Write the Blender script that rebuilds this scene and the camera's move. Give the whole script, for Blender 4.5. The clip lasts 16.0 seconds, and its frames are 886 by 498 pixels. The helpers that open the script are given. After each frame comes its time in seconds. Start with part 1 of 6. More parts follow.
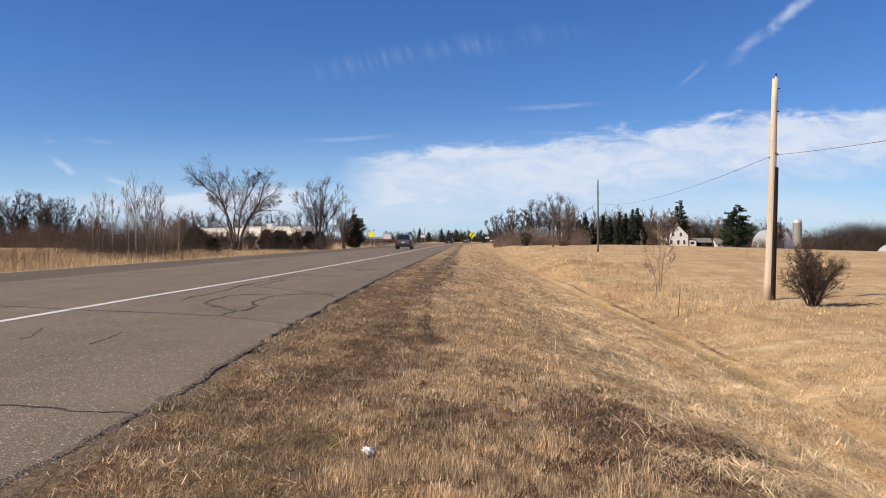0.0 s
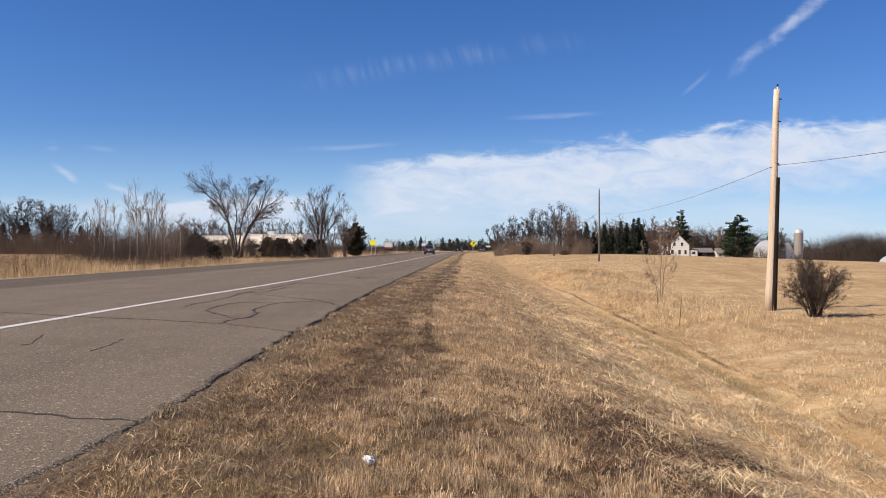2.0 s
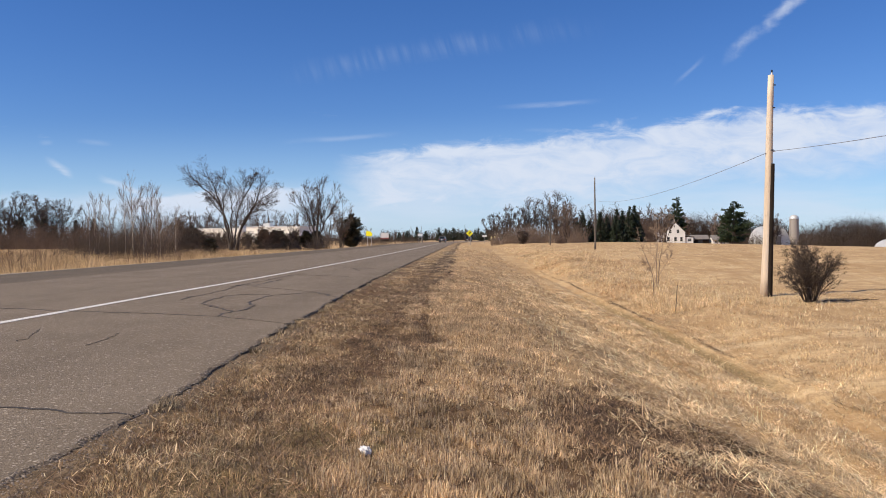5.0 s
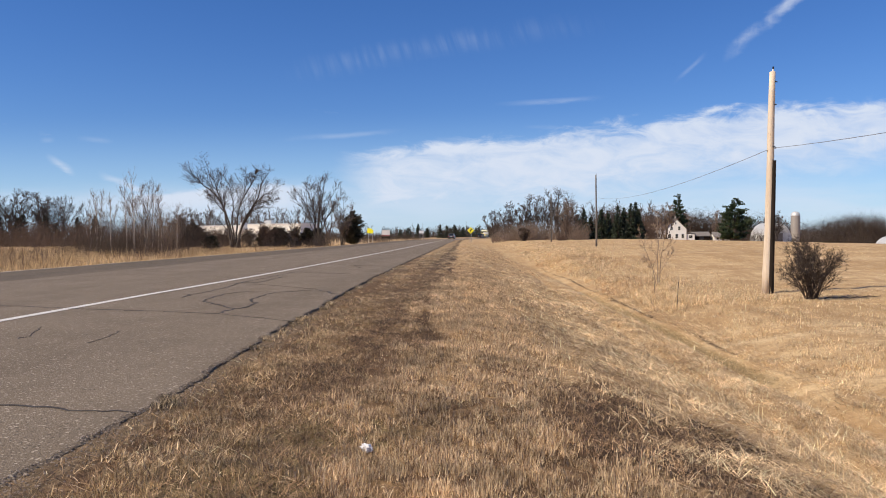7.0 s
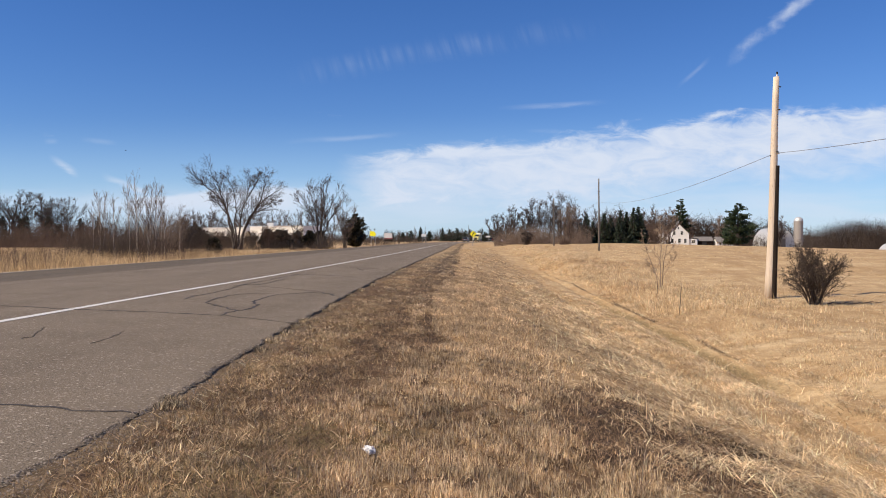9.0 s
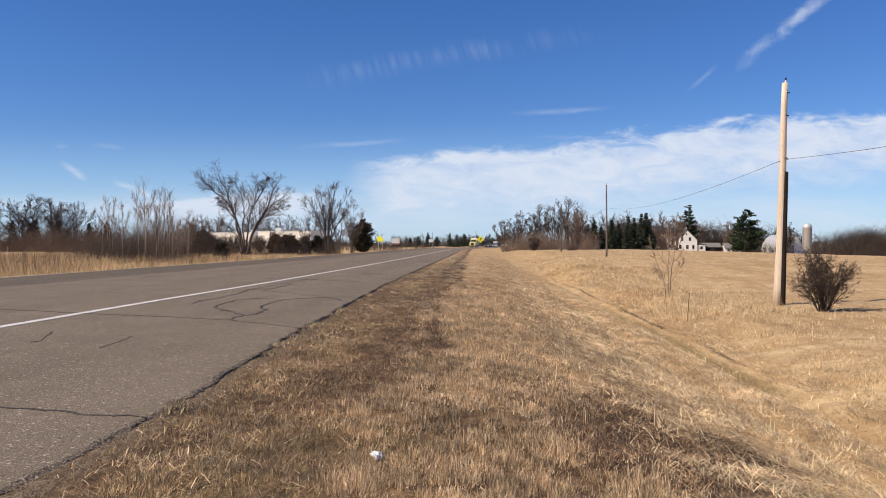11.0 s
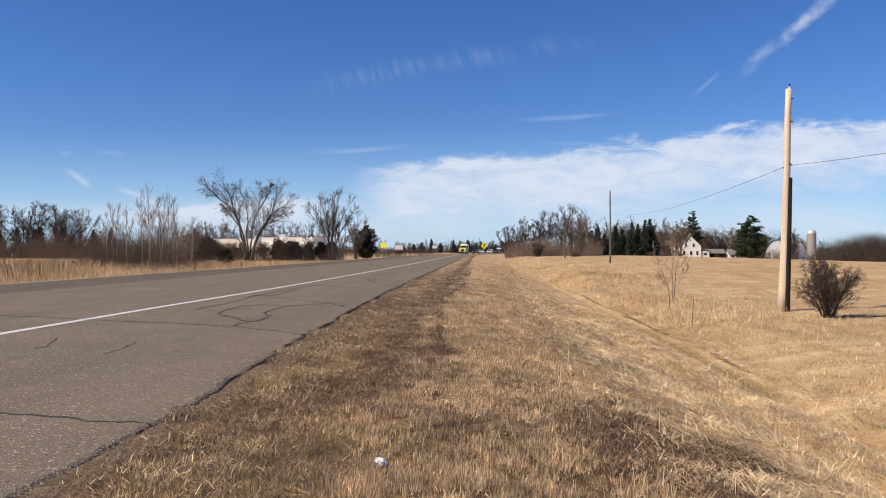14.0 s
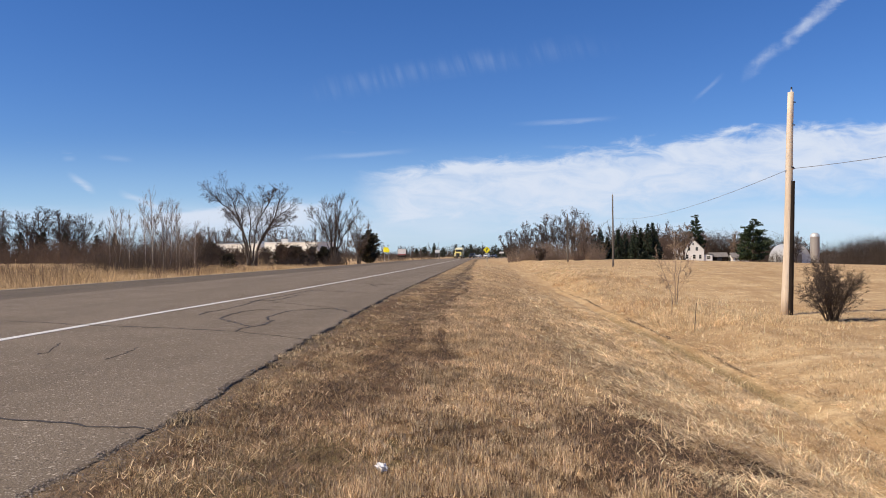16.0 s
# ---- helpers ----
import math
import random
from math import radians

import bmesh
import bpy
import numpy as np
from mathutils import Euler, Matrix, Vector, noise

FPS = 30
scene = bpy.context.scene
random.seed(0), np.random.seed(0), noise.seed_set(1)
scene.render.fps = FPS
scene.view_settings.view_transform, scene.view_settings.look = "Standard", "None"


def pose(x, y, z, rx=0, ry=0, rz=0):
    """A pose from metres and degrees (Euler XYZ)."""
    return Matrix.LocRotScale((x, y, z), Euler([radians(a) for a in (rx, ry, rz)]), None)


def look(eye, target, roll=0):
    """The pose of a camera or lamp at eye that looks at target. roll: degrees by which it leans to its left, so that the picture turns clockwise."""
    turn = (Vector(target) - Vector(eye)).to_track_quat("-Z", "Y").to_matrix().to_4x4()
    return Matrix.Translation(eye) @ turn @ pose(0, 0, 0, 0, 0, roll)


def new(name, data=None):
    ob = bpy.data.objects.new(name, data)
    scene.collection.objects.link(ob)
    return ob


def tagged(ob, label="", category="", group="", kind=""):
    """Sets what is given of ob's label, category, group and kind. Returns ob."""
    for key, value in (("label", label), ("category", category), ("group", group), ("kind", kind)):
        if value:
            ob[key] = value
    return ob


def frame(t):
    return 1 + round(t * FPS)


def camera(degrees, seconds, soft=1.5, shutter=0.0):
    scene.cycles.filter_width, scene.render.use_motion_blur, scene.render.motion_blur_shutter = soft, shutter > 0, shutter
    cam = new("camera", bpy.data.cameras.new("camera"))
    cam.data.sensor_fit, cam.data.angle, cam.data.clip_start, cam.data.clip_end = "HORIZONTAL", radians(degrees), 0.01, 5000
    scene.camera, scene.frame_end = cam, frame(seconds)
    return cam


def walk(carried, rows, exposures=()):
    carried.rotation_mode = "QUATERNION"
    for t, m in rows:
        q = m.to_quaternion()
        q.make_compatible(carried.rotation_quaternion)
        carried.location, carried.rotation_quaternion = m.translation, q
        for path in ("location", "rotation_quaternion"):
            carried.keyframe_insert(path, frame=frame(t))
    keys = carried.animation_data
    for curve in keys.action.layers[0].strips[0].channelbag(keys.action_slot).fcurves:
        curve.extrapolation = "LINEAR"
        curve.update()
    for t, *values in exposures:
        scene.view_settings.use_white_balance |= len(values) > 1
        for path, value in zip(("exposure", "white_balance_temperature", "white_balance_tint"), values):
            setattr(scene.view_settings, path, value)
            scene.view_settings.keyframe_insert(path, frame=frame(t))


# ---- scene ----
cam = camera(60, 16.0, soft=1.0)
# seconds, heading to the left, tilt, lean (degrees), sway and height of the camera (metres)
STANCE = [
    (0, 2.399, -0.656, -0.000, -0.003, 1.049),
    (0.5, 2.483, -0.565, 0.142, -0.004, 1.051),
    (1, 2.482, -0.301, 0.170, -0.008, 1.049),
    (1.5, 2.479, -0.040, 0.198, -0.013, 1.047),
    (2, 2.479, -0.018, 0.281, -0.009, 1.049),
    (2.5, 2.345, -0.318, 0.244, -0.006, 1.050),
    (3, 2.322, -0.355, 0.168, -0.002, 1.050),
    (3.5, 2.271, -0.320, -0.105, 0.003, 1.052),
    (4, 2.173, -0.410, -0.425, 0.008, 1.050),
    (6.5, 2.268, -1.102, -0.366, 0.001, 1.050),
    (7, 2.297, -0.984, -0.458, 0.006, 1.054),
    (7.5, 2.201, -1.056, -0.336, 0.001, 1.049),
    (8, 2.287, -1.132, -0.251, 0.001, 1.049),
    (8.5, 2.373, -1.065, -0.156, -0.000, 1.049),
    (9, 2.469, -0.732, -0.110, -0.004, 1.048),
    (11.5, 3.128, -0.322, 0.130, -0.008, 1.048),
    (12, 3.151, -0.377, 0.247, -0.014, 1.045),
    (12.5, 3.299, -0.403, 0.061, -0.014, 1.046),
    (13, 3.310, -0.229, 0.068, -0.019, 1.047),
    (13.5, 3.362, -0.079, 0.090, -0.015, 1.048),
    (14, 3.274, 0.147, 0.015, -0.012, 1.047),
    (14.5, 3.298, 0.108, 0.101, -0.010, 1.048),
    (15, 3.230, 0.177, 0.045, -0.010, 1.050),
    (15.5, 3.361, 0.297, -0.017, -0.004, 1.049),
    (16, 3.479, 0.465, -0.138, 0.003, 1.050),
]
walk(cam, [(t, pose(x, 0, z, 90 + tilt, 0, turn) @ pose(0, 0, 0, 0, 0, lean)) for t, turn, tilt, lean, x, z in STANCE],
     exposures=[(0, 0.2), (16, 0.2)])

# ---- sky and sun ----
SUN_ELEVATION, SUN_FROM = 45.0, (-0.90, -0.43)


def nodes_of(tree):
    """Short hands for node building: add a node, and a math node."""
    def add(kind, **links):
        n = tree.nodes.new(kind)
        for key, value in links.items():
            if key == "p_operation":
                n.operation = value
            elif key == "p_interpolation_type":
                n.interpolation_type = value
            elif key == "p_data_type":
                n.data_type = value
            elif key == "p_blend_type":
                n.blend_type = value
            elif key == "p_sky_type":
                n.sky_type = value
            elif key == "p_attribute_name":
                n.attribute_name = value
            if key.startswith("p_"):
                continue
            sock = n.inputs[int(key[1:])] if key[0] == "i" and key[1:].isdigit() else n.inputs[key.replace("_", " ")]
            if isinstance(value, bpy.types.NodeSocket):
                tree.links.new(value, sock)
            else:
                sock.default_value = value
        return n

    def calc(op, a, b=0.0, c=0.0, clamp=False):
        n = add("ShaderNodeMath", p_operation=op, i0=a, i1=b, i2=c)
        n.use_clamp = clamp
        return n.outputs[0]

    def ease(x, lo, hi):
        n = add("ShaderNodeMapRange", p_interpolation_type="SMOOTHSTEP")
        if isinstance(x, bpy.types.NodeSocket):
            tree.links.new(x, n.inputs[0])
        for k, v in ((1, lo), (2, hi)):
            if isinstance(v, bpy.types.NodeSocket):
                tree.links.new(v, n.inputs[k])
            else:
                n.inputs[k].default_value = v
        return n.outputs[0]

    def mix(fac, a, b, blend="MIX"):
        n = add("ShaderNodeMix", p_data_type="RGBA", p_blend_type=blend)
        for k, v in ((0, fac), (6, a), (7, b)):
            if isinstance(v, bpy.types.NodeSocket):
                tree.links.new(v, n.inputs[k])
            else:
                n.inputs[k].default_value = v if k == 0 else (*v, 1)[:4]
        return n.outputs[2]
    return add, calc, ease, mix


def build_sky():
    world = bpy.data.worlds.new("sky")
    scene.world = world
    world.use_nodes = True
    tree = world.node_tree
    tree.nodes.clear()
    add, calc, ease, mix = nodes_of(tree)
    sky = add("ShaderNodeTexSky", p_sky_type="NISHITA")
    sky.sun_disc = False
    sky.sun_elevation = radians(SUN_ELEVATION)
    sky.sun_rotation = math.atan2(SUN_FROM[0], SUN_FROM[1])
    sky.air_density, sky.dust_density, sky.ozone_density, sky.altitude = 1.0, 0.0, 3.0, 300
    tone = mix(1.0, add("ShaderNodeHueSaturation", Saturation=1.22, Value=1.0, Color=sky.outputs[0]).outputs[0], (0.80, 0.93, 1.30), "MULTIPLY")
    # thin clouds, in the plane v = height, u = side, as seen ahead along +y
    way = add("ShaderNodeSeparateXYZ", Vector=add("ShaderNodeTexCoord").outputs["Generated"])
    ahead = calc("MAXIMUM", way.outputs[1], 0.05)
    u, v = calc("DIVIDE", way.outputs[0], ahead), calc("DIVIDE", way.outputs[2], ahead)

    def puff(su, sv, detail, rough, seed, warp=0.0):
        place = add("ShaderNodeCombineXYZ", X=calc("MULTIPLY", u, su), Y=calc("MULTIPLY", v, sv), Z=seed)
        return add("ShaderNodeTexNoise", Vector=place.outputs[0], Scale=1.0, Detail=detail, Roughness=rough, Distortion=warp).outputs[0]
    broad, fine = puff(5, 16, 4, 0.55, 3.1), puff(16, 42, 8, 0.62, 7.7, 0.6)
    rough_edge = calc("ADD", calc("MULTIPLY", calc("SUBTRACT", broad, 0.5), 0.055), calc("MULTIPLY", calc("SUBTRACT", fine, 0.5), 0.05))
    top = calc("ADD", calc("ADD", calc("MULTIPLY", u, 0.083), 0.126), rough_edge)
    below = calc("SUBTRACT", top, v)
    base = calc("MAXIMUM", calc("MULTIPLY_ADD", u, 0.125, 0.034), 0.038)
    bank = calc("MULTIPLY", ease(below, -0.003, 0.016), ease(calc("ADD", calc("SUBTRACT", v, base), calc("MULTIPLY", rough_edge, 0.8)), -0.03, 0.03))
    bank = calc("MULTIPLY", bank, ease(calc("ADD", u, calc("MULTIPLY", rough_edge, 0.7)), -0.19, -0.10))
    bank = calc("MULTIPLY", bank, calc("MULTIPLY_ADD", ease(fine, 0.25, 0.65), 0.45, 0.55))
    # low veil over the horizon
    veil = calc("MULTIPLY", ease(puff(3, 22, 5, 0.55, 11.3), 0.36, 0.7), calc("MULTIPLY", ease(v, 0.0, 0.03), ease(v, 0.085, 0.045)))
    # a slanting trail and a long rippled arc
    slant = calc("ADD", calc("SUBTRACT", v, calc("MULTIPLY_ADD", u, 0.837, -0.044)), calc("MULTIPLY", calc("SUBTRACT", fine, 0.5), 0.028))
    trail = calc("MULTIPLY", ease(calc("ABSOLUTE", slant), 0.014, 0.001), ease(u, 0.318, 0.345))
    trail = calc("MULTIPLY", trail, calc("MULTIPLY", ease(puff(22, 22, 5, 0.6, 2.2), 0.25, 0.75), ease(u, 0.75, 0.45)))
    bend = calc("SUBTRACT", v, calc("ADD", calc("MULTIPLY_ADD", u, 0.13, 0.2535), calc("MULTIPLY", calc("MULTIPLY", u, u), -0.13)))
    arc = calc("MULTIPLY", ease(calc("ABSOLUTE", calc("ADD", bend, calc("MULTIPLY", calc("SUBTRACT", fine, 0.5), 0.02))), 0.021, 0.0),
               calc("MULTIPLY", ease(u, -0.26, -0.15), ease(u, 0.20, -0.02)))
    ripple = add("ShaderNodeTexNoise", Vector=add("ShaderNodeCombineXYZ", X=calc("MULTIPLY", calc("ADD", u, calc("MULTIPLY", v, 0.3)), 90.0), Y=calc("MULTIPLY", v, 9.0)).outputs[0], Scale=1.0, Detail=3.0).outputs[0]
    arc = calc("MULTIPLY", arc, calc("MULTIPLY", ease(ripple, 0.3, 0.75), 0.105))
    # a few loose wisps
    shred = calc("MULTIPLY", ease(puff(9, 34, 6, 0.6, 21.0), 0.63, 0.78), calc("MULTIPLY", ease(v, 0.07, 0.10), ease(v, 0.19, 0.13)))
    shred = calc("MULTIPLY", shred, 0.3)

    def wisp(cu, cv, reach, thick, slope, amount):
        du, dv = calc("SUBTRACT", u, cu), calc("SUBTRACT", v, cv)
        off = calc("ADD", calc("SUBTRACT", dv, calc("MULTIPLY", du, slope)), calc("MULTIPLY", calc("SUBTRACT", fine, 0.5), thick * 1.6))
        body = calc("MULTIPLY", ease(calc("ABSOLUTE", off), thick, 0.0), ease(calc("ABSOLUTE", du), reach, reach * 0.15))
        return calc("MULTIPLY", body, calc("MULTIPLY", ease(fine, 0.2, 0.7), amount))
    for spot in ((-0.548, 0.098, 0.022, 0.009, -0.55, 0.75), (-0.50, 0.131, 0.028, 0.005, -0.1, 0.18), (-0.565, 0.132, 0.012, 0.005, 0.0, 0.13), (-0.17, 0.133, 0.09, 0.005, 0.06, 0.2),
                 (0.10, 0.173, 0.08, 0.005, 0.05, 0.25), (0.279, 0.213, 0.024, 0.006, 0.9, 0.16), (0.09, 0.139, 0.03, 0.004, 0.0, 0.2), (-0.35, 0.045, 0.26, 0.03, -0.03, 0.8), (-0.455, 0.069, 0.045, 0.008, -0.4, 0.9)):
        shred = calc("MAXIMUM", shred, wisp(*spot))
    # a low white bank with a crisp upper edge
    low = calc("SUBTRACT", calc("ADD", calc("MULTIPLY_ADD", u, 0.04, 0.081), calc("MULTIPLY", rough_edge, 0.35)), v)
    low = calc("MULTIPLY", calc("MULTIPLY", ease(low, -0.001, 0.009), ease(v, 0.012, 0.05)), calc("MULTIPLY", ease(calc("ADD", u, rough_edge), -0.505, -0.45), ease(u, -0.17, -0.26)))
    shred = calc("MAXIMUM", shred, calc("MULTIPLY", low, 0.9))
    cover = calc("MAXIMUM", calc("MAXIMUM", calc("MULTIPLY", bank, 0.96), calc("MULTIPLY", veil, 0.55)), calc("MAXIMUM", calc("MULTIPLY", trail, 0.62), calc("MAXIMUM", arc, shred)))
    cover = calc("MULTIPLY", cover, ease(way.outputs[1], 0.06, 0.3), clamp=True)
    haze = mix(calc("MULTIPLY", ease(v, 0.17, 0.0), calc("MULTIPLY", ease(way.outputs[1], 0.0, 0.2), 0.5)), tone, (5.8, 8.8, 12.1))
    clouded = mix(cover, haze, (8.4, 9.2, 10.7))
    back = add("ShaderNodeBackground", Color=clouded, Strength=0.073)
    out = add("ShaderNodeOutputWorld", Surface=back.outputs[0])


build_sky()
sun = new("sun", bpy.data.lights.new("sun", "SUN"))
sun.data.energy, sun.data.angle, sun.data.color = 4.75, radians(0.53), (1.0, 0.852, 0.662)
level = math.cos(radians(SUN_ELEVATION))
sun.matrix_basis = look((0, 0, 60), Vector((0, 0, 60)) - Vector((SUN_FROM[0] * level, SUN_FROM[1] * level, math.sin(radians(SUN_ELEVATION)))))


# ---- materials ----
def material(name):
    m = bpy.data.materials.new(name)
    m.use_nodes = True
    tree = m.node_tree
    return m, tree, tree.nodes["Principled BSDF"]


def surf(name, a, b, scale=6.0, rough=0.8, metal=0.0, bump=0.3, fine=40.0, depth=0.01, spread=0.0, third=None, stretch=(1, 1, 1), island=0.0, spec=0.4):
    """Two colours over broad stains and fine grain, with fine relief; spread: how far each object differs; island: each loose piece."""
    m, tree, bsdf = material(name)
    add, calc, ease, mix = nodes_of(tree)
    where = add("ShaderNodeMapping", Vector=add("ShaderNodeTexCoord").outputs["Object"], Scale=stretch).outputs[0]
    broad = add("ShaderNodeTexNoise", Vector=where, Scale=scale, Detail=5.0, Roughness=0.6).outputs[0]
    grain = add("ShaderNodeTexNoise", Vector=where, Scale=fine, Detail=4.0, Roughness=0.65).outputs[0]
    col = mix(ease(calc("ADD", calc("MULTIPLY", broad, 0.6), calc("MULTIPLY", grain, 0.4)), 0.34, 0.66), a, b)
    if third:
        col = mix(ease(grain, 0.56, 0.74), col, third)
    if spread:
        col = mix(calc("MULTIPLY", add("ShaderNodeObjectInfo").outputs["Random"], spread), col, tuple(c * 0.45 for c in a))
    if island:
        near = add("ShaderNodeNewGeometry").outputs["Random Per Island"]
        col = mix(calc("MULTIPLY", near, island), col, third or b)
        col = mix(1.0, col, add("ShaderNodeCombineColor", Red=calc("MULTIPLY_ADD", calc("FRACT", calc("MULTIPLY", near, 17.3)), 0.5, 0.72),
                                Green=calc("MULTIPLY_ADD", calc("FRACT", calc("MULTIPLY", near, 17.3)), 0.5, 0.71),
                                Blue=calc("MULTIPLY_ADD", calc("FRACT", calc("MULTIPLY", near, 17.3)), 0.52, 0.68)).outputs[0], "MULTIPLY")
    tree.links.new(col, bsdf.inputs["Base Color"])
    bsdf.inputs["Metallic"].default_value = metal
    bsdf.inputs["Specular IOR Level"].default_value = spec
    tree.links.new(calc("MULTIPLY_ADD", grain, 0.2, rough - 0.1), bsdf.inputs["Roughness"])
    if bump:
        lift = add("ShaderNodeBump", Strength=bump, Distance=depth, Height=grain)
        tree.links.new(lift.outputs[0], bsdf.inputs["Normal"])
    return m


def asphalt(name, dark, light, stone):
    m, tree, bsdf = material(name)
    add, calc, ease, mix = nodes_of(tree)
    where = add("ShaderNodeTexCoord").outputs["Object"]
    lanes = add("ShaderNodeMapping", Vector=where, Scale=(1.0, 0.05, 1.0)).outputs[0]
    streak = add("ShaderNodeTexNoise", Vector=lanes, Scale=0.9, Detail=5.0, Roughness=0.6).outputs[0]
    blotch = add("ShaderNodeTexNoise", Vector=where, Scale=0.7, Detail=6.0, Roughness=0.65).outputs[0]
    grit = add("ShaderNodeTexNoise", Vector=where, Scale=85.0, Detail=3.0, Roughness=0.75).outputs[0]
    pebble = add("ShaderNodeTexVoronoi", Vector=where, Scale=70.0)
    col = mix(ease(calc("ADD", calc("MULTIPLY", streak, 0.5), calc("MULTIPLY", blotch, 0.5)), 0.36, 0.62), dark, light)
    col = mix(calc("MULTIPLY", ease(grit, 0.4, 0.68), 0.7), col, tuple(c * 0.5 for c in dark))
    lone = add("ShaderNodeSeparateColor", Color=pebble.outputs["Color"])
    chip = calc("MULTIPLY", ease(lone.outputs[0], 0.66, 0.82), ease(pebble.outputs["Distance"], 0.5, 0.3))
    col = mix(calc("MULTIPLY", chip, 0.5), col, stone)
    big = add("ShaderNodeTexVoronoi", Vector=where, Scale=33.0)
    big_tone = add("ShaderNodeSeparateColor", Color=big.outputs["Color"])
    col = mix(calc("MULTIPLY", calc("MULTIPLY", ease(big_tone.outputs[0], 0.82, 0.9), ease(big.outputs["Distance"], 0.42, 0.25)), 0.65), col, stone)
    col = mix(calc("MULTIPLY", calc("MULTIPLY", ease(big_tone.outputs[1], 0.8, 0.9), ease(big.outputs["Distance"], 0.5, 0.3)), 0.6), col, tuple(c * 0.4 for c in dark))
    tree.links.new(col, bsdf.inputs["Base Color"])
    bsdf.inputs["Roughness"].default_value = 0.86
    bsdf.inputs["Specular IOR Level"].default_value = 0.35
    height = calc("ADD", calc("MULTIPLY", grit, 0.6), calc("MULTIPLY", pebble.outputs["Distance"], -0.5))
    tree.links.new(add("ShaderNodeBump", Strength=0.85, Distance=0.009, Height=height).outputs[0], bsdf.inputs["Normal"])
    return m


def soil_and_straw():
    """Ground: straw mat, bare brown soil, gravel and thin green, blended by where each lies in the plan."""
    m, tree, bsdf = material("ground_straw")
    add, calc, ease, mix = nodes_of(tree)
    where = add("ShaderNodeTexCoord").outputs["Object"]

    def noise_at(scale, detail=5.0, rough=0.62, stretch=(1, 1, 1)):
        return add("ShaderNodeTexNoise", Vector=add("ShaderNodeMapping", Vector=where, Scale=stretch).outputs[0], Scale=scale, Detail=detail, Roughness=rough).outputs[0]
    wide, mid, fine = noise_at(0.12), noise_at(0.9), noise_at(14.0, 6.0, 0.7)
    strand = noise_at(30.0, 4.0, 0.7, (1.0, 0.35, 1.0))
    crumb = noise_at(75.0, 3.0, 0.75)
    rows = noise_at(0.5, 6.0, 0.65, (0.12, 1.2, 1.0))
    col = mix(ease(mid, 0.35, 0.65), (0.46, 0.300, 0.142), (0.59, 0.420, 0.225))
    col = mix(calc("MULTIPLY", ease(wide, 0.42, 0.65), 0.4), col, (0.40, 0.27, 0.135))
    col = mix(calc("MULTIPLY", ease(rows, 0.45, 0.66), 0.75), col, (0.69, 0.525, 0.305))
    col = mix(calc("MULTIPLY", ease(fine, 0.5, 0.72), 0.75), col, (0.25, 0.165, 0.08))
    col = mix(calc("MULTIPLY", ease(noise_at(2.6, 5.0, 0.75, (0.45, 1.5, 1.0)), 0.49, 0.62), 0.6), col, (0.34, 0.22, 0.11))
    col = mix(calc("MULTIPLY", ease(strand, 0.55, 0.75), 0.5), col, (0.66, 0.54, 0.35))
    # dark crumbs, deepened to stand for shade in the grass gaps
    col = mix(calc("MULTIPLY", ease(crumb, 0.52, 0.66), 0.7), col, (0.12, 0.078, 0.044))
    col = mix(calc("MULTIPLY", ease(noise_at(48.0, 3.0, 0.7, (0.3, 1.0, 1.0)), 0.56, 0.70), 0.7), col, (0.74, 0.60, 0.40))
    col = mix(calc("MULTIPLY", ease(noise_at(1.0, 6.0, 0.68, (1.1, 0.14, 1.0)), 0.46, 0.62), 0.7), col, (0.36, 0.235, 0.12))
    col = mix(calc("MULTIPLY", ease(noise_at(0.33, 6.0, 0.7), 0.52, 0.70), 0.45), col, (0.40, 0.245, 0.115))
    col = mix(calc("MULTIPLY", ease(noise_at(5.0, 4.0, 0.8), 0.54, 0.66), 0.55), col, (0.30, 0.19, 0.09))
    # thatch and bare tints include the shade between the blades
    for layer, tint, lo, hi in (("thatch", (0.082, 0.050, 0.027), 0.2, 0.7), ("bare", (0.054, 0.035, 0.021), 0.25, 0.75), ("gravel", (0.104, 0.075, 0.046), 0.3, 0.85), ("green", (0.115, 0.086, 0.043), 0.3, 0.9)):
        amount = add("ShaderNodeAttribute", p_attribute_name=layer).outputs["Fac"]
        worn = calc("ADD", amount, calc("MULTIPLY", calc("SUBTRACT", calc("ADD", calc("MULTIPLY", mid, 0.4), calc("MULTIPLY", fine, 0.6)), 0.5), 1.1))
        col = mix(calc("MULTIPLY", ease(worn, lo, hi), ease(amount, 0.02, 0.2)), col, mix(ease(calc("ADD", calc("MULTIPLY", strand, 0.5), calc("MULTIPLY", crumb, 0.5)), 0.42, 0.62), tint, tuple(c * 2.6 for c in tint)))
    tree.links.new(col, bsdf.inputs["Base Color"])
    bsdf.inputs["Roughness"].default_value = 0.95
    bsdf.inputs["Specular IOR Level"].default_value = 0.15
    height = calc("ADD", calc("MULTIPLY", fine, 0.6), calc("MULTIPLY", strand, 0.4))
    tree.links.new(add("ShaderNodeBump", Strength=0.8, Distance=0.04, Height=height).outputs[0], bsdf.inputs["Normal"])
    return m


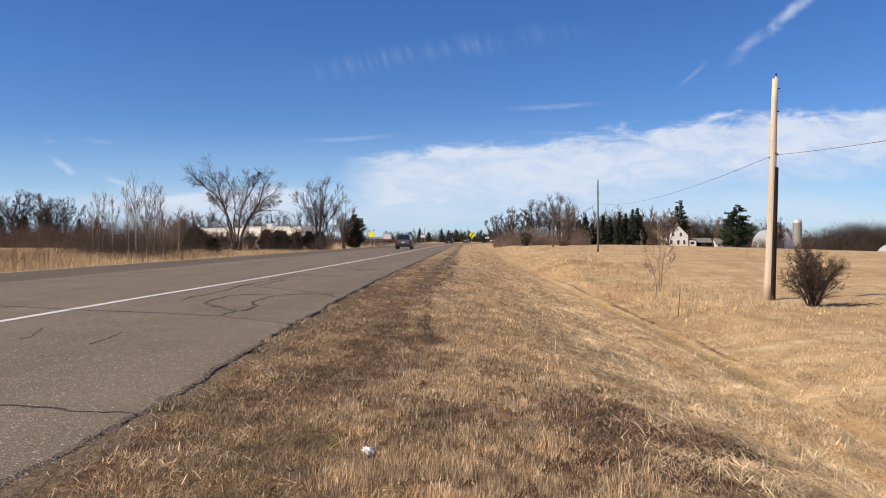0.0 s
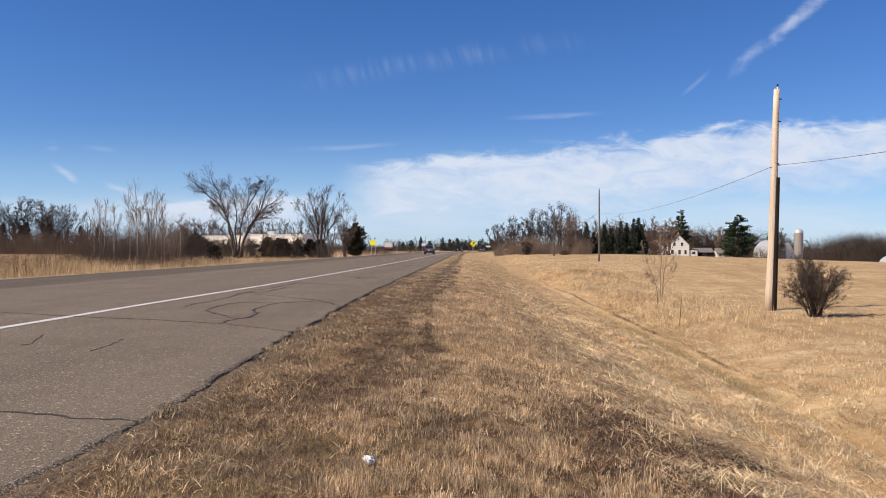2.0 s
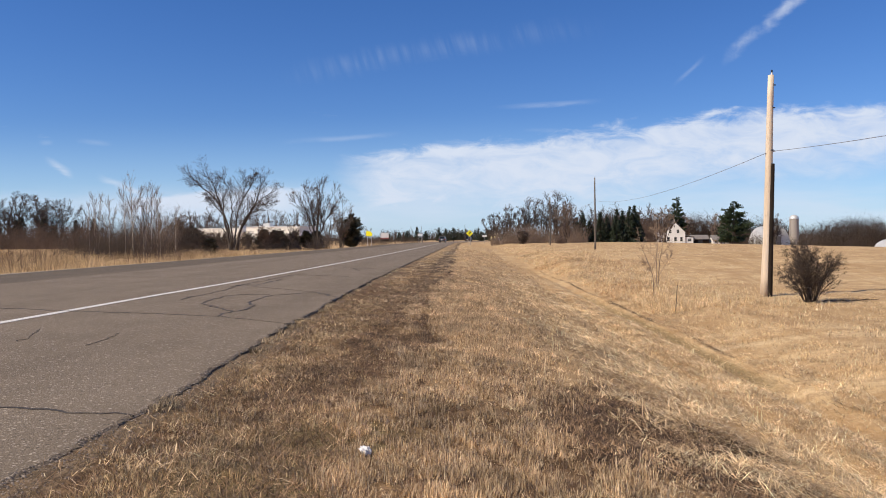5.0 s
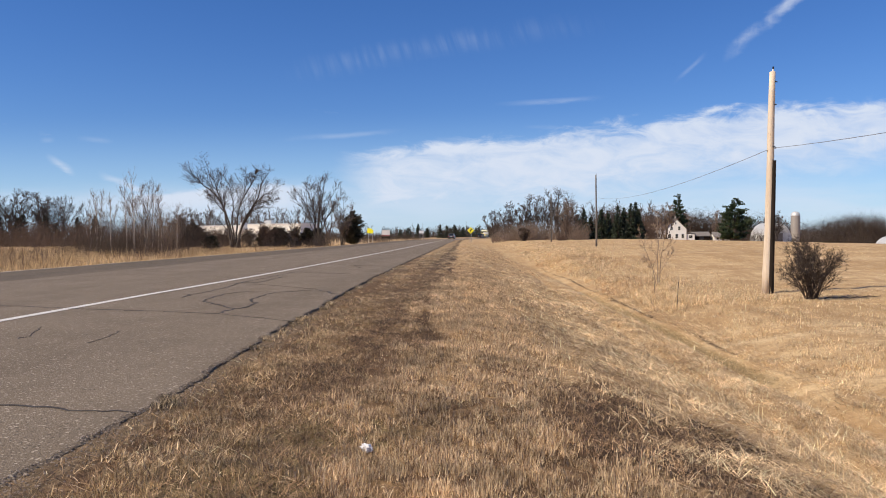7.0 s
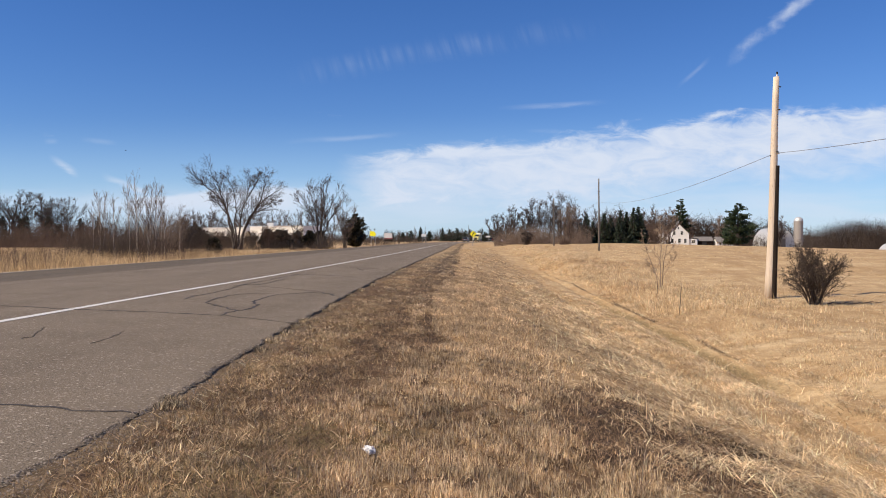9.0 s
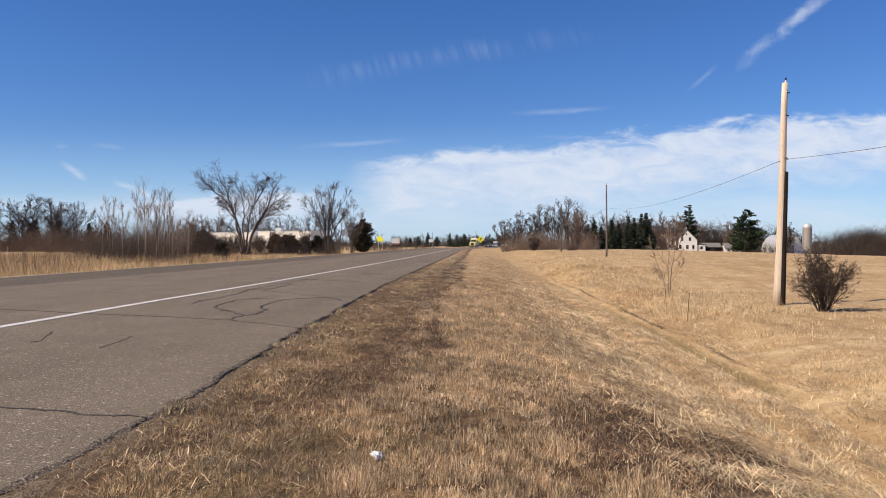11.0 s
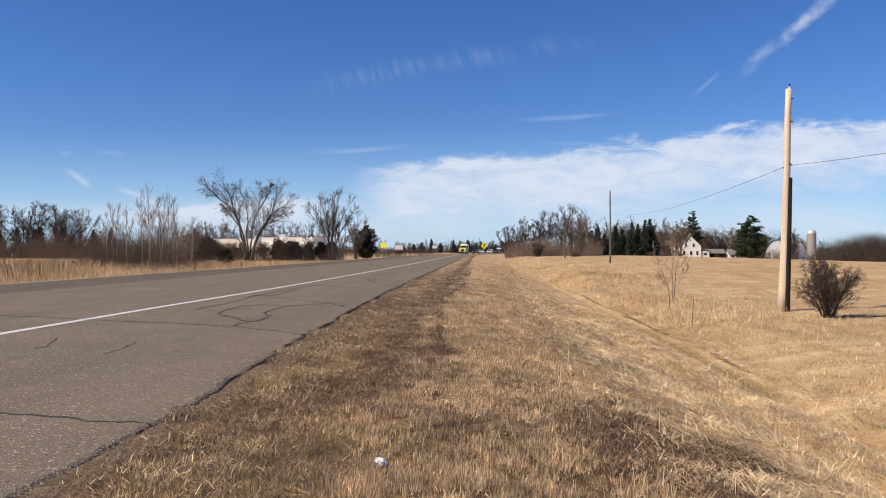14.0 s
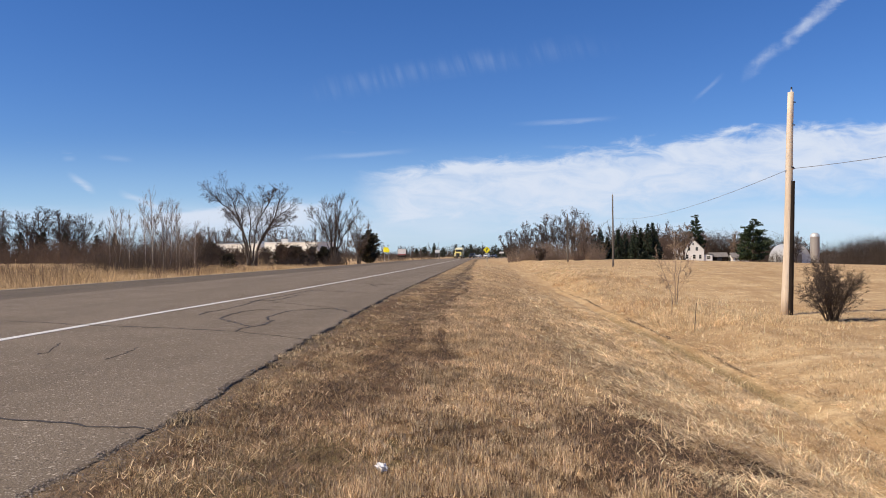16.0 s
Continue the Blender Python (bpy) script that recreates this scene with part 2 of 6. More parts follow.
def leafy(name, a, b, c, translucent=0.18, contrast=1.0):
    """Thin dry blades: each blade has its own tone, paler towards its tip by its own grain."""
    m, tree, bsdf = material(name)
    add, calc, ease, mix = nodes_of(tree)
    near = add("ShaderNodeNewGeometry").outputs["Random Per Island"]
    other = calc("FRACT", calc("MULTIPLY", near, 37.7))
    where = add("ShaderNodeTexCoord").outputs["Object"]
    patch = add("ShaderNodeTexNoise", Vector=where, Scale=1.1, Detail=4.0).outputs[0]
    col = mix(ease(near, 0.1, 0.9), a, b)
    col = mix(ease(calc("FRACT", calc("MULTIPLY", near, 91.3)), 0.84, 0.95), col, tuple(min(0.85, q * 1.2) for q in b))
    col = mix(calc("MULTIPLY", ease(other, 0.52, 0.88), contrast), col, c)
    clump = add("ShaderNodeTexNoise", Vector=where, Scale=4.5, Detail=3.0, Roughness=0.6).outputs[0]
    shade = calc("ADD", calc("MULTIPLY", ease(patch, 0.32, 0.68), 0.5), calc("MULTIPLY_ADD", ease(clump, 0.34, 0.64), 0.5, 0.56))
    col = mix(1.0, col, add("ShaderNodeCombineColor", Red=shade, Green=shade, Blue=shade).outputs[0], "MULTIPLY")
    tree.links.new(col, bsdf.inputs["Base Color"])
    bsdf.inputs["Roughness"].default_value = 0.55
    bsdf.inputs["Specular IOR Level"].default_value = 0.4
    if translucent:
        glow = add("ShaderNodeBsdfTranslucent", Color=col)
        both = add("ShaderNodeMixShader", i0=translucent, i1=bsdf.outputs[0], i2=glow.outputs[0])
        tree.links.new(both.outputs[0], tree.nodes["Material Output"].inputs[0])
    return m


def plain(name, colour, rough=0.5, metal=0.0, coat=0.0, spec=0.5):
    m = surf(name, colour, tuple(c * 0.86 for c in colour), scale=2.0, rough=rough, metal=metal, bump=0.05, fine=60.0, spec=spec)
    m.node_tree.nodes["Principled BSDF"].inputs["Coat Weight"].default_value = coat
    return m


def glassy(name, tint):
    m, tree, bsdf = material(name)
    bsdf.inputs["Base Color"].default_value = (*tint, 1)
    bsdf.inputs["Roughness"].default_value = 0.05
    bsdf.inputs["Specular IOR Level"].default_value = 0.6
    return m


M_ROAD = asphalt("worn_asphalt", (0.151, 0.116, 0.077), (0.215, 0.170, 0.119), (0.56, 0.485, 0.385))
M_ROAD_DARK = asphalt("dark_asphalt", (0.104, 0.080, 0.051), (0.150, 0.116, 0.076), (0.26, 0.24, 0.22))
M_TAR = surf("crack_tar", (0.030, 0.024, 0.019), (0.060, 0.049, 0.039), scale=9, rough=0.7, bump=0.5, fine=50)
M_LINE = surf("road_paint", (0.74, 0.73, 0.69), (0.58, 0.56, 0.52), scale=8, rough=0.7, bump=0.3, fine=90, third=(0.36, 0.34, 0.31))
M_GROUND = soil_and_straw()
M_STANDING = leafy("standing_dry_grass", (0.45, 0.31, 0.168), (0.77, 0.585, 0.375), (0.16, 0.098, 0.05))
M_STRAW = leafy("lying_straw", (0.58, 0.415, 0.22), (0.85, 0.665, 0.42), (0.25, 0.16, 0.08), contrast=0.8)
M_MATTED = leafy("matted_brown_grass", (0.185, 0.112, 0.057), (0.38, 0.25, 0.138), (0.10, 0.060, 0.032))
M_TURF = leafy("brown_turf", (0.27, 0.20, 0.115), (0.60, 0.475, 0.30), (0.085, 0.062, 0.034))
M_RUSSET = leafy("russet_weeds", (0.40, 0.245, 0.12), (0.56, 0.37, 0.20), (0.25, 0.145, 0.075))
M_GREENISH = leafy("thin_green_grass", (0.36, 0.265, 0.14), (0.60, 0.445, 0.25), (0.15, 0.115, 0.055))
M_TALL = leafy("tall_marsh_grass", (0.42, 0.295, 0.145), (0.68, 0.51, 0.28), (0.15, 0.095, 0.05))
M_BARK = surf("grey_brown_bark", (0.05, 0.039, 0.032), (0.10, 0.08, 0.066), scale=5, rough=0.92, bump=0.8, fine=28, stretch=(1, 1, 0.25), spread=0.3)
M_TWIG = surf("fine_twigs", (0.078, 0.060, 0.052), (0.142, 0.112, 0.096), scale=3, rough=0.9, bump=0.0, spread=0.25)
M_TWIG_RED = surf("thicket_twigs", (0.092, 0.060, 0.044), (0.16, 0.107, 0.078), scale=0.6, rough=0.9, bump=0.0)
M_TWIG_TAN = surf("tan_brush_twigs", (0.17, 0.122, 0.09), (0.27, 0.20, 0.15), scale=0.6, rough=0.9, bump=0.0)
M_SAPLING = surf("sapling_bark", (0.27, 0.195, 0.135), (0.38, 0.285, 0.20), scale=5, rough=0.9, bump=0.2)
M_GRAVEL_PALE = surf("pale_gravel", (0.34, 0.28, 0.215), (0.46, 0.385, 0.30), scale=3, rough=0.95, bump=0.6, fine=50, third=(0.22, 0.18, 0.14))
M_TWIG_DARK = surf("dark_shrub_twigs", (0.055, 0.040, 0.031), (0.095, 0.07, 0.054), scale=3, rough=0.9, bump=0.0)
M_BIRCH = surf("pale_birch_bark", (0.64, 0.57, 0.47), (0.46, 0.385, 0.30), scale=6, rough=0.85, bump=0.4, fine=20, third=(0.10, 0.08, 0.065), stretch=(1, 1, 3))
M_NEEDLE = leafy("spruce_needles", (0.020, 0.033, 0.018), (0.042, 0.058, 0.030), (0.014, 0.020, 0.012), translucent=0.1)
M_PINE = leafy("pine_needles", (0.026, 0.046, 0.020), (0.055, 0.080, 0.034), (0.018, 0.028, 0.014), translucent=0.1)
M_CEDAR = leafy("cedar_needles", (0.024, 0.028, 0.017), (0.050, 0.048, 0.028), (0.040, 0.026, 0.017), translucent=0.1)
M_POLE = surf("weathered_pole_wood", (0.58, 0.46, 0.335), (0.78, 0.67, 0.53), scale=3.0, rough=0.85, bump=0.7, fine=26, stretch=(2.2, 2.2, 0.12), third=(0.27, 0.19, 0.125), depth=0.012)
M_POLE_FAR = surf("grey_pole_wood", (0.10, 0.084, 0.07), (0.17, 0.145, 0.12), scale=3.0, rough=0.9, bump=0.5, fine=22, stretch=(2, 2, 0.15))
M_GUARD = surf("dark_pole_sheath", (0.013, 0.010, 0.008), (0.036, 0.025, 0.018), scale=4, rough=0.9, spec=0.15, bump=0.5, fine=30, stretch=(2, 2, 0.2))
M_WIRE = plain("grey_cable", (0.17, 0.16, 0.165), 0.5)
M_STEEL = plain("galvanised_steel", (0.46, 0.46, 0.45), 0.45, 0.7)
M_SIGN = plain("yellow_sign_sheet", (0.95, 0.86, 0.015), 0.35)
M_BLACK = plain("black_sheet", (0.018, 0.018, 0.018), 0.5)
M_WHITE = surf("white_paint", (0.80, 0.79, 0.76), (0.70, 0.69, 0.66), scale=0.6, rough=0.6, bump=0.1, fine=12)
M_SIDING = surf("cream_white_panel", (0.88, 0.845, 0.76), (0.80, 0.76, 0.67), scale=0.4, rough=0.65, bump=0.15, fine=6, stretch=(1, 1, 4))
M_RED = plain("red_paint", (0.30, 0.075, 0.065), 0.5)
M_ROOF = surf("grey_shingles", (0.16, 0.145, 0.135), (0.24, 0.22, 0.20), scale=1.5, rough=0.9, bump=0.5, fine=12)
M_TIN = surf("weathered_tin", (0.54, 0.54, 0.52), (0.68, 0.68, 0.65), scale=1.0, rough=0.5, metal=0.35, bump=0.2, fine=9, stretch=(1, 6, 1))
M_SILO = surf("silo_concrete", (0.33, 0.29, 0.25), (0.42, 0.375, 0.33), scale=1.2, rough=0.85, bump=0.4, fine=8, stretch=(1, 1, 3))
M_GLASS = glassy("dark_window_glass", (0.02, 0.024, 0.028))
M_TYRE = plain("tyre_rubber", (0.022, 0.022, 0.022), 0.85)
M_RIM = plain("alloy_rim", (0.55, 0.55, 0.56), 0.35, 0.8)
M_LENS_RED = plain("red_lamp_lens", (0.45, 0.015, 0.012), 0.2)
M_LENS = plain("clear_lamp_lens", (0.78, 0.78, 0.74), 0.15)
M_TRIM = plain("black_trim", (0.03, 0.03, 0.032), 0.6)
M_PAPER = plain("white_paper_litter", (0.86, 0.85, 0.83), 0.7)
PAINTS = {k: plain(k + "_car_paint", c, 0.42, 0.1, 0.2, 0.3) for k, c in dict(
    slate=(0.115, 0.118, 0.128), black=(0.02, 0.021, 0.024), grey=(0.16, 0.165, 0.175), white=(0.78, 0.78, 0.77), dark_blue=(0.03, 0.04, 0.075)).items()}
M_CAB = plain("yellow_cab_paint", (0.80, 0.66, 0.20), 0.4, 0.0, 0.5)
M_CREAM = plain("pale_yellow_fairing", (0.84, 0.78, 0.50), 0.4, 0.0, 0.4)


# ---- mesh helpers ----
def array_mesh(name, verts, quads=None, tris=None, mat=None, smooth=False):
    me = bpy.data.meshes.new(name)
    quads = np.zeros((0, 4), int) if quads is None else np.asarray(quads)
    tris = np.zeros((0, 3), int) if tris is None else np.asarray(tris)
    loops = np.concatenate([quads.ravel(), tris.ravel()]).astype(np.int32)
    starts = np.concatenate([np.arange(len(quads)) * 4, len(quads) * 4 + np.arange(len(tris)) * 3]).astype(np.int32)
    me.vertices.add(len(verts))
    me.vertices.foreach_set("co", np.asarray(verts, np.float32).ravel())
    me.loops.add(len(loops))
    me.loops.foreach_set("vertex_index", loops)
    me.polygons.add(len(starts))
    me.polygons.foreach_set("loop_start", starts)
    me.polygons.foreach_set("use_smooth", np.full(len(starts), bool(smooth)))
    me.update(calc_edges=True)
    me.validate()
    if mat:
        me.materials.append(mat)
    return me


def tubes(segs, sides=3):
    """Tapered prisms: rows of x, y, z, x, y, z, r, r. Returns verts and quads."""
    s = np.asarray(segs, float)
    a, b, ra, rb = s[:, 0:3], s[:, 3:6], s[:, 6], s[:, 7]
    d = b - a
    d /= np.maximum(np.linalg.norm(d, axis=1, keepdims=True), 1e-9)
    ref = np.where(np.abs(d[:, 2:3]) > 0.9, [[1.0, 0, 0]], [[0, 0, 1.0]])
    side = np.cross(d, ref)
    side /= np.linalg.norm(side, axis=1, keepdims=True)
    over = np.cross(d, side)
    n = len(s)
    verts = np.zeros((n, 2, sides, 3))
    for k in range(sides):
        w = 2 * math.pi * k / sides
        ring = side * math.cos(w) + over * math.sin(w)
        verts[:, 0, k], verts[:, 1, k] = a + ring * ra[:, None], b + ring * rb[:, None]
    base = np.arange(n)[:, None] * 2 * sides
    k = np.arange(sides)
    quads = np.stack([base + k, base + (k + 1) % sides, base + sides + (k + 1) % sides, base + sides + k], 2).reshape(-1, 4)
    return verts.reshape(-1, 3), quads


def tube_mesh(name, segs, mat, sides=3, smooth=False):
    v, q = tubes(segs, sides)
    return array_mesh(name, v, q, None, mat, smooth)


def twig_mesh(name, segs, mat):
    """Branches as tapered prisms and their last twigs (end radius 0) as slim points."""
    s = np.asarray(segs, float)
    stem, twig = s[s[:, 7] > 0], s[s[:, 7] <= 0]
    v, q = tubes(stem, 3) if len(stem) else (np.zeros((0, 3)), np.zeros((0, 4), int))
    if not len(twig):
        return array_mesh(name, v, q, None, mat)
    w = tubes(twig, 3)[0].reshape(-1, 2, 3, 3)
    points = np.concatenate([w[:, 0], w[:, 1, :1]], 1).reshape(-1, 3)
    base = len(v) + np.arange(len(twig))[:, None] * 4
    tris = np.stack([np.concatenate([base + k, base + (k + 1) % 3, base + 3], 1) for k in range(3)], 1).reshape(-1, 3)
    return array_mesh(name, np.concatenate([v, points]), q, tris, mat)


def part(name, bm, mat, parent=None, label=""):
    """Links a bmesh or a mesh as one object under a thing or a part."""
    if isinstance(bm, bpy.types.Mesh):
        me = bm
    else:
        me = bpy.data.meshes.new(name)
        bmesh.ops.recalc_face_normals(bm, faces=bm.faces)
        bm.to_mesh(me)
        bm.free()
    if mat and not me.materials:
        me.materials.append(mat)
    ob = new(name, me)
    ob.parent = parent
    return tagged(ob, label)


def thing(name, label, category, m=None, group="", kind=""):
    ob = new(name)
    ob.empty_display_size = 0.2
    if m is not None:
        ob.matrix_basis = m
    return tagged(ob, label, category, group, kind)


def box(x, y, z, sx, sy, sz, bevel=0.0, bm=None, turn=None):
    """A box of that size whose centre is at x, y, z."""
    made = bm or bmesh.new()
    m = Matrix.Translation((x, y, z)) @ (turn or Matrix()) @ Matrix.Diagonal((sx, sy, sz, 1))
    r = bmesh.ops.create_cube(made, size=1, matrix=m)
    if bevel:
        edges = {e for v in r["verts"] for e in v.link_edges}
        bmesh.ops.bevel(made, geom=list(edges), offset=bevel, segments=2, affect="EDGES")
    return made


def rod(a, b, ra, rb=None, sides=10, bm=None):
    made = bm or bmesh.new()
    a, b = Vector(a), Vector(b)
    m = Matrix.Translation((a + b) / 2) @ (b - a).to_track_quat("Z", "Y").to_matrix().to_4x4()
    bmesh.ops.create_cone(made, cap_ends=True, segments=sides, radius1=ra, radius2=ra if rb is None else rb, depth=(b - a).length, matrix=m)
    return made


def prism(points, lo, hi, axis="y", bm=None, bevel=0.0):
    """A flat outline, pushed from lo to hi along an axis."""
    made = bm or bmesh.new()

    def lift(p, q):
        return {"y": (p[0], q, p[1]), "x": (q, p[0], p[1]), "z": (p[0], p[1], q)}[axis]
    one = [made.verts.new(lift(p, lo)) for p in points]
    two = [made.verts.new(lift(p, hi)) for p in points]
    made.faces.new(one)
    made.faces.new(two[::-1])
    n = len(points)
    for k in range(n):
        made.faces.new((one[k], one[(k + 1) % n], two[(k + 1) % n], two[k]))
    bmesh.ops.recalc_face_normals(made, faces=made.faces)
    if bevel:
        bmesh.ops.bevel(made, geom=list(made.edges), offset=bevel, segments=2, affect="EDGES")
    return made


def hash_noise(x, y, scale, seed=0):
    """Smooth value noise, 0 to 1, over the plan."""
    x, y = np.asarray(x, float) / scale, np.asarray(y, float) / scale
    xi, yi = np.floor(x), np.floor(y)
    fx, fy = x - xi, y - yi
    fx, fy = fx * fx * (3 - 2 * fx), fy * fy * (3 - 2 * fy)

    def at(a, b):
        h = np.sin(a * 127.1 + b * 311.7 + seed * 74.7) * 43758.5453
        return h - np.floor(h)
    return (at(xi, yi) * (1 - fx) + at(xi + 1, yi) * fx) * (1 - fy) + (at(xi, yi + 1) * (1 - fx) + at(xi + 1, yi + 1) * fx) * fy


def smooth(x, lo, hi):
    t = np.clip((np.asarray(x, float) - lo) / (hi - lo), 0, 1)
    return t * t * (3 - 2 * t)


# ---- plan of the road and the land ----
DARK, FAR_EDGE, NEAR_LANE, FAR_LANE = -11.5, -14.9, -7.3, -10.9


def bend(y):
    """How far the road has swung aside at y: straight at first, then a curve to the right."""
    y = np.asarray(y, float)
    return -0.011 * y + np.maximum(y - 180, 0) ** 2 / 1100


def line_side(y):
    """The painted edge line, beside the road's own line: the shoulder narrows a little ahead."""
    return np.interp(y, (5, 14, 21, 33, 58, 117, 300), (-6.1, -5.95, -5.72, -5.54, -5.36, -5.45, -5.5))


def near_edge(y):
    """The broken edge of the paved shoulder, beside the road's own line."""
    y = np.asarray(y, float)
    return -2.42 + 0.435 * np.exp(-(np.maximum(y - 4.5, 0) / 7.5) ** 1.2) + 0.06 * (hash_noise(y, 0, 0.9, 5) - 0.5) + 0.055 * (hash_noise(y, 3, 0.25, 6) - 0.5) + 0.03 * (hash_noise(y, 4, 0.09, 7) - 0.5) + 0.03 * (hash_noise(y, 5, 0.04, 9) - 0.5)


def land(x, y):
    """Height of the ground."""
    x, y = np.asarray(x, float), np.asarray(y, float)
    side, edge = x - bend(np.minimum(y, 420)), near_edge(y)
    ditch = -1.15 + 0.45 * smooth(y, 55, 110) + 0.4 * smooth(y, 110, 170)
    near_field = -0.9 + 0.62 * smooth(y, 30, 58)
    far_field = np.clip(1.05 - 0.0007 * y - 0.0285 * x, -9.0, -0.02)
    field = near_field + (far_field - near_field) * smooth(y, 70, 125)
    verge = -0.006 - (0.008 + 0.018 * hash_noise(y, 7, 0.35, 15) + 0.02 * smooth(y, 6, 10)) * smooth(y, 3.4, 5.5) - 0.13 * np.clip((side - edge) / (-0.3 - edge), 0, 1)
    right = verge + (ditch - verge) * smooth(side, -0.4, 4.55)
    right = right + (field - right) * smooth(side, 4.75, 7.6 - 0.9 * smooth(y, 22, 30) + 3.0 * smooth(y, 45, 80))
    track = np.exp(-((side - 4.6) / 0.22) ** 2) + 0.7 * np.exp(-((side - 3.4) / 0.2) ** 2)
    right = right - 0.12 * track * smooth(y, 70, 25)
    left = -0.06 - 0.26 * smooth(FAR_EDGE - side, 0.2, 4.0) + 0.45 * smooth(y, 110, 260) * smooth(FAR_EDGE - side, 2, 12)
    z = np.where(side > edge, right, np.where(side < FAR_EDGE, left, np.where(side > edge - 0.5, -0.022, -0.05)))
    rough = 0.06 * (hash_noise(x, y, 0.7, 1) - 0.5) + 0.14 * (hash_noise(x, y, 3.1, 2) - 0.5) * smooth(side, 0, 3) + 0.25 * (hash_noise(x, y, 14, 3) - 0.5) * smooth(side, 8, 16)
    z = z + rough * np.where(side > edge, smooth(side - edge, 0.0, 0.5), smooth(FAR_EDGE - side, 0.2, 3))
    z = z + 0.02 * (hash_noise(x, y, 0.16, 4) - 0.5) * smooth(side - edge, 0.05, 0.4)
    far = smooth(np.hypot(x, y), 450, 900)
    return z * (1 - far) - (1.2 + 12 * smooth(x, 20, 400)) * far


def zones(x, y):
    """Where the verge is bare soil, gravel or thin green, 0 to 1; bare also holds the ditch rut's shade."""
    side = x - bend(y)
    s = side - near_edge(y)
    wob = 0.35 * (hash_noise(x, y, 2.0, 8) - 0.5)
    v = np.where(y > 6, 6 + (y - 6) * 0.3, y)
    gravel = smooth(s + 0.5 * wob, 0.42, 0.08) * (s > -0.3)
    gravel = gravel * (0.55 + 0.45 * smooth(y, 16, 4))
    rut = (0.5 + 0.5 * smooth(0.6 * hash_noise(x, v, 0.4, 9) + 0.4 * hash_noise(x, v, 0.15, 63), 0.25, 0.65)) * np.exp(-((side + 1.12 - 0.32 * smooth(y, 6, 3.6) + 1.0 * wob) / 0.36) ** 2) * smooth(y, 2.0, 2.8)
    worn = (0.22 + 0.35 * hash_noise(2.0 * x, 0.3 * y, 0.9, 44) + 0.3 * hash_noise(2.5 * x, 0.4 * y, 0.3, 64)) * smooth(side + 0.6 * wob, -0.5, -0.9) * smooth(y, 8, 15)
    gravel = np.maximum(gravel, worn * (s > -0.3))
    rut2 = np.exp(-((side + 0.66 + 1.1 * wob + 0.35 * (hash_noise(x, v, 0.35, 91) - 0.5)) / 0.24) ** 2) * smooth(y, 5.5, 8.5) * smooth(y, 75, 40) * (0.3 + 0.7 * smooth(0.5 * hash_noise(x, v, 0.8, 19) + 0.5 * hash_noise(x, v, 0.25, 92), 0.3, 0.55))
    drift = 1.3 * (hash_noise(x, y, 3.2, 17) - 0.5) + 0.9 * (hash_noise(x, y, 0.8, 18) - 0.5)
    mat = (0.12 + 0.88 * smooth(0.6 * hash_noise(x, v, 0.55, 20) + 0.4 * hash_noise(x, v, 0.2, 60), 0.3, 0.62)) * np.exp(-((side - 1.2 - 0.8 * drift) / 0.8) ** 2) * 0.85 * smooth(y, 3, 5) * (0.2 * smooth(y, 15, 9) + 0.8 * smooth(y, 9.5, 6))
    mat2 = 0.8 * smooth(hash_noise(x, y, 0.4, 65), 0.25, 0.65) * np.exp(-((side - 1.7 + 0.7 * drift) / 0.55) ** 2) * smooth(y, 9.5, 6.5) * smooth(y, 1.5, 4)
    # shade of the narrow ditch rut, put into the ground colour as a dark line
    rut_shade = (0.45 + 0.4 * hash_noise(x, y, 0.8, 46)) * np.exp(-((side - 4.98 + 0.3 * wob) / 0.10) ** 2) * smooth(y, 75, 35) * (0.35 + 0.65 * smooth(y, 9, 18))
    bank = 0.5 * np.exp(-((side - 6.0) / 0.8) ** 2) * np.exp(-((y - 38) / 7) ** 2)
    bare = np.clip(np.maximum.reduce([rut, rut2, rut_shade, mat, mat2, bank]) * (s > -0.25), 0, 1)
    green = np.clip(0.9 * np.exp(-((s - 1.2) / 0.9) ** 2) * smooth(hash_noise(x, y, 1.1, 12), 0.45, 0.8) * smooth(y, 14, 4)
                    + 0.75 * np.exp(-((side - 4.68) / 0.24) ** 2) * smooth(y, 50, 20) * smooth(y, 9, 13), 0, 1) * (s > 0.1)
    return bare, gravel, green


def thatch_gap_shade(x, y):
    """How much brown thatch, darkened for the shade between blades, lies under the mown grass, 0 to 1."""
    v = np.where(y > 6, 6 + (y - 6) * 0.3, y)
    side = x - bend(y)
    return (0.5 + 0.45 * smooth(0.5 * hash_noise(x, v, 0.42, 61) + 0.5 * hash_noise(x, v, 0.17, 62), 0.35, 0.6)) * smooth(side + 0.9 * (hash_noise(x, y, 1.3, 66) - 0.5), 3.4, 1.6) * (0.35 + 0.65 * smooth(y, 60, 16)) * (1 - 0.5 * smooth(y, 5, 9) * smooth(side, -0.7, -0.3)) * (side > near_edge(y) - 0.25)


def steps(*runs):
    """Coordinates with a spacing for each run: (from, to, step)."""
    return np.unique(np.round(np.concatenate([np.arange(a, b, d) for a, b, d in runs]), 4))


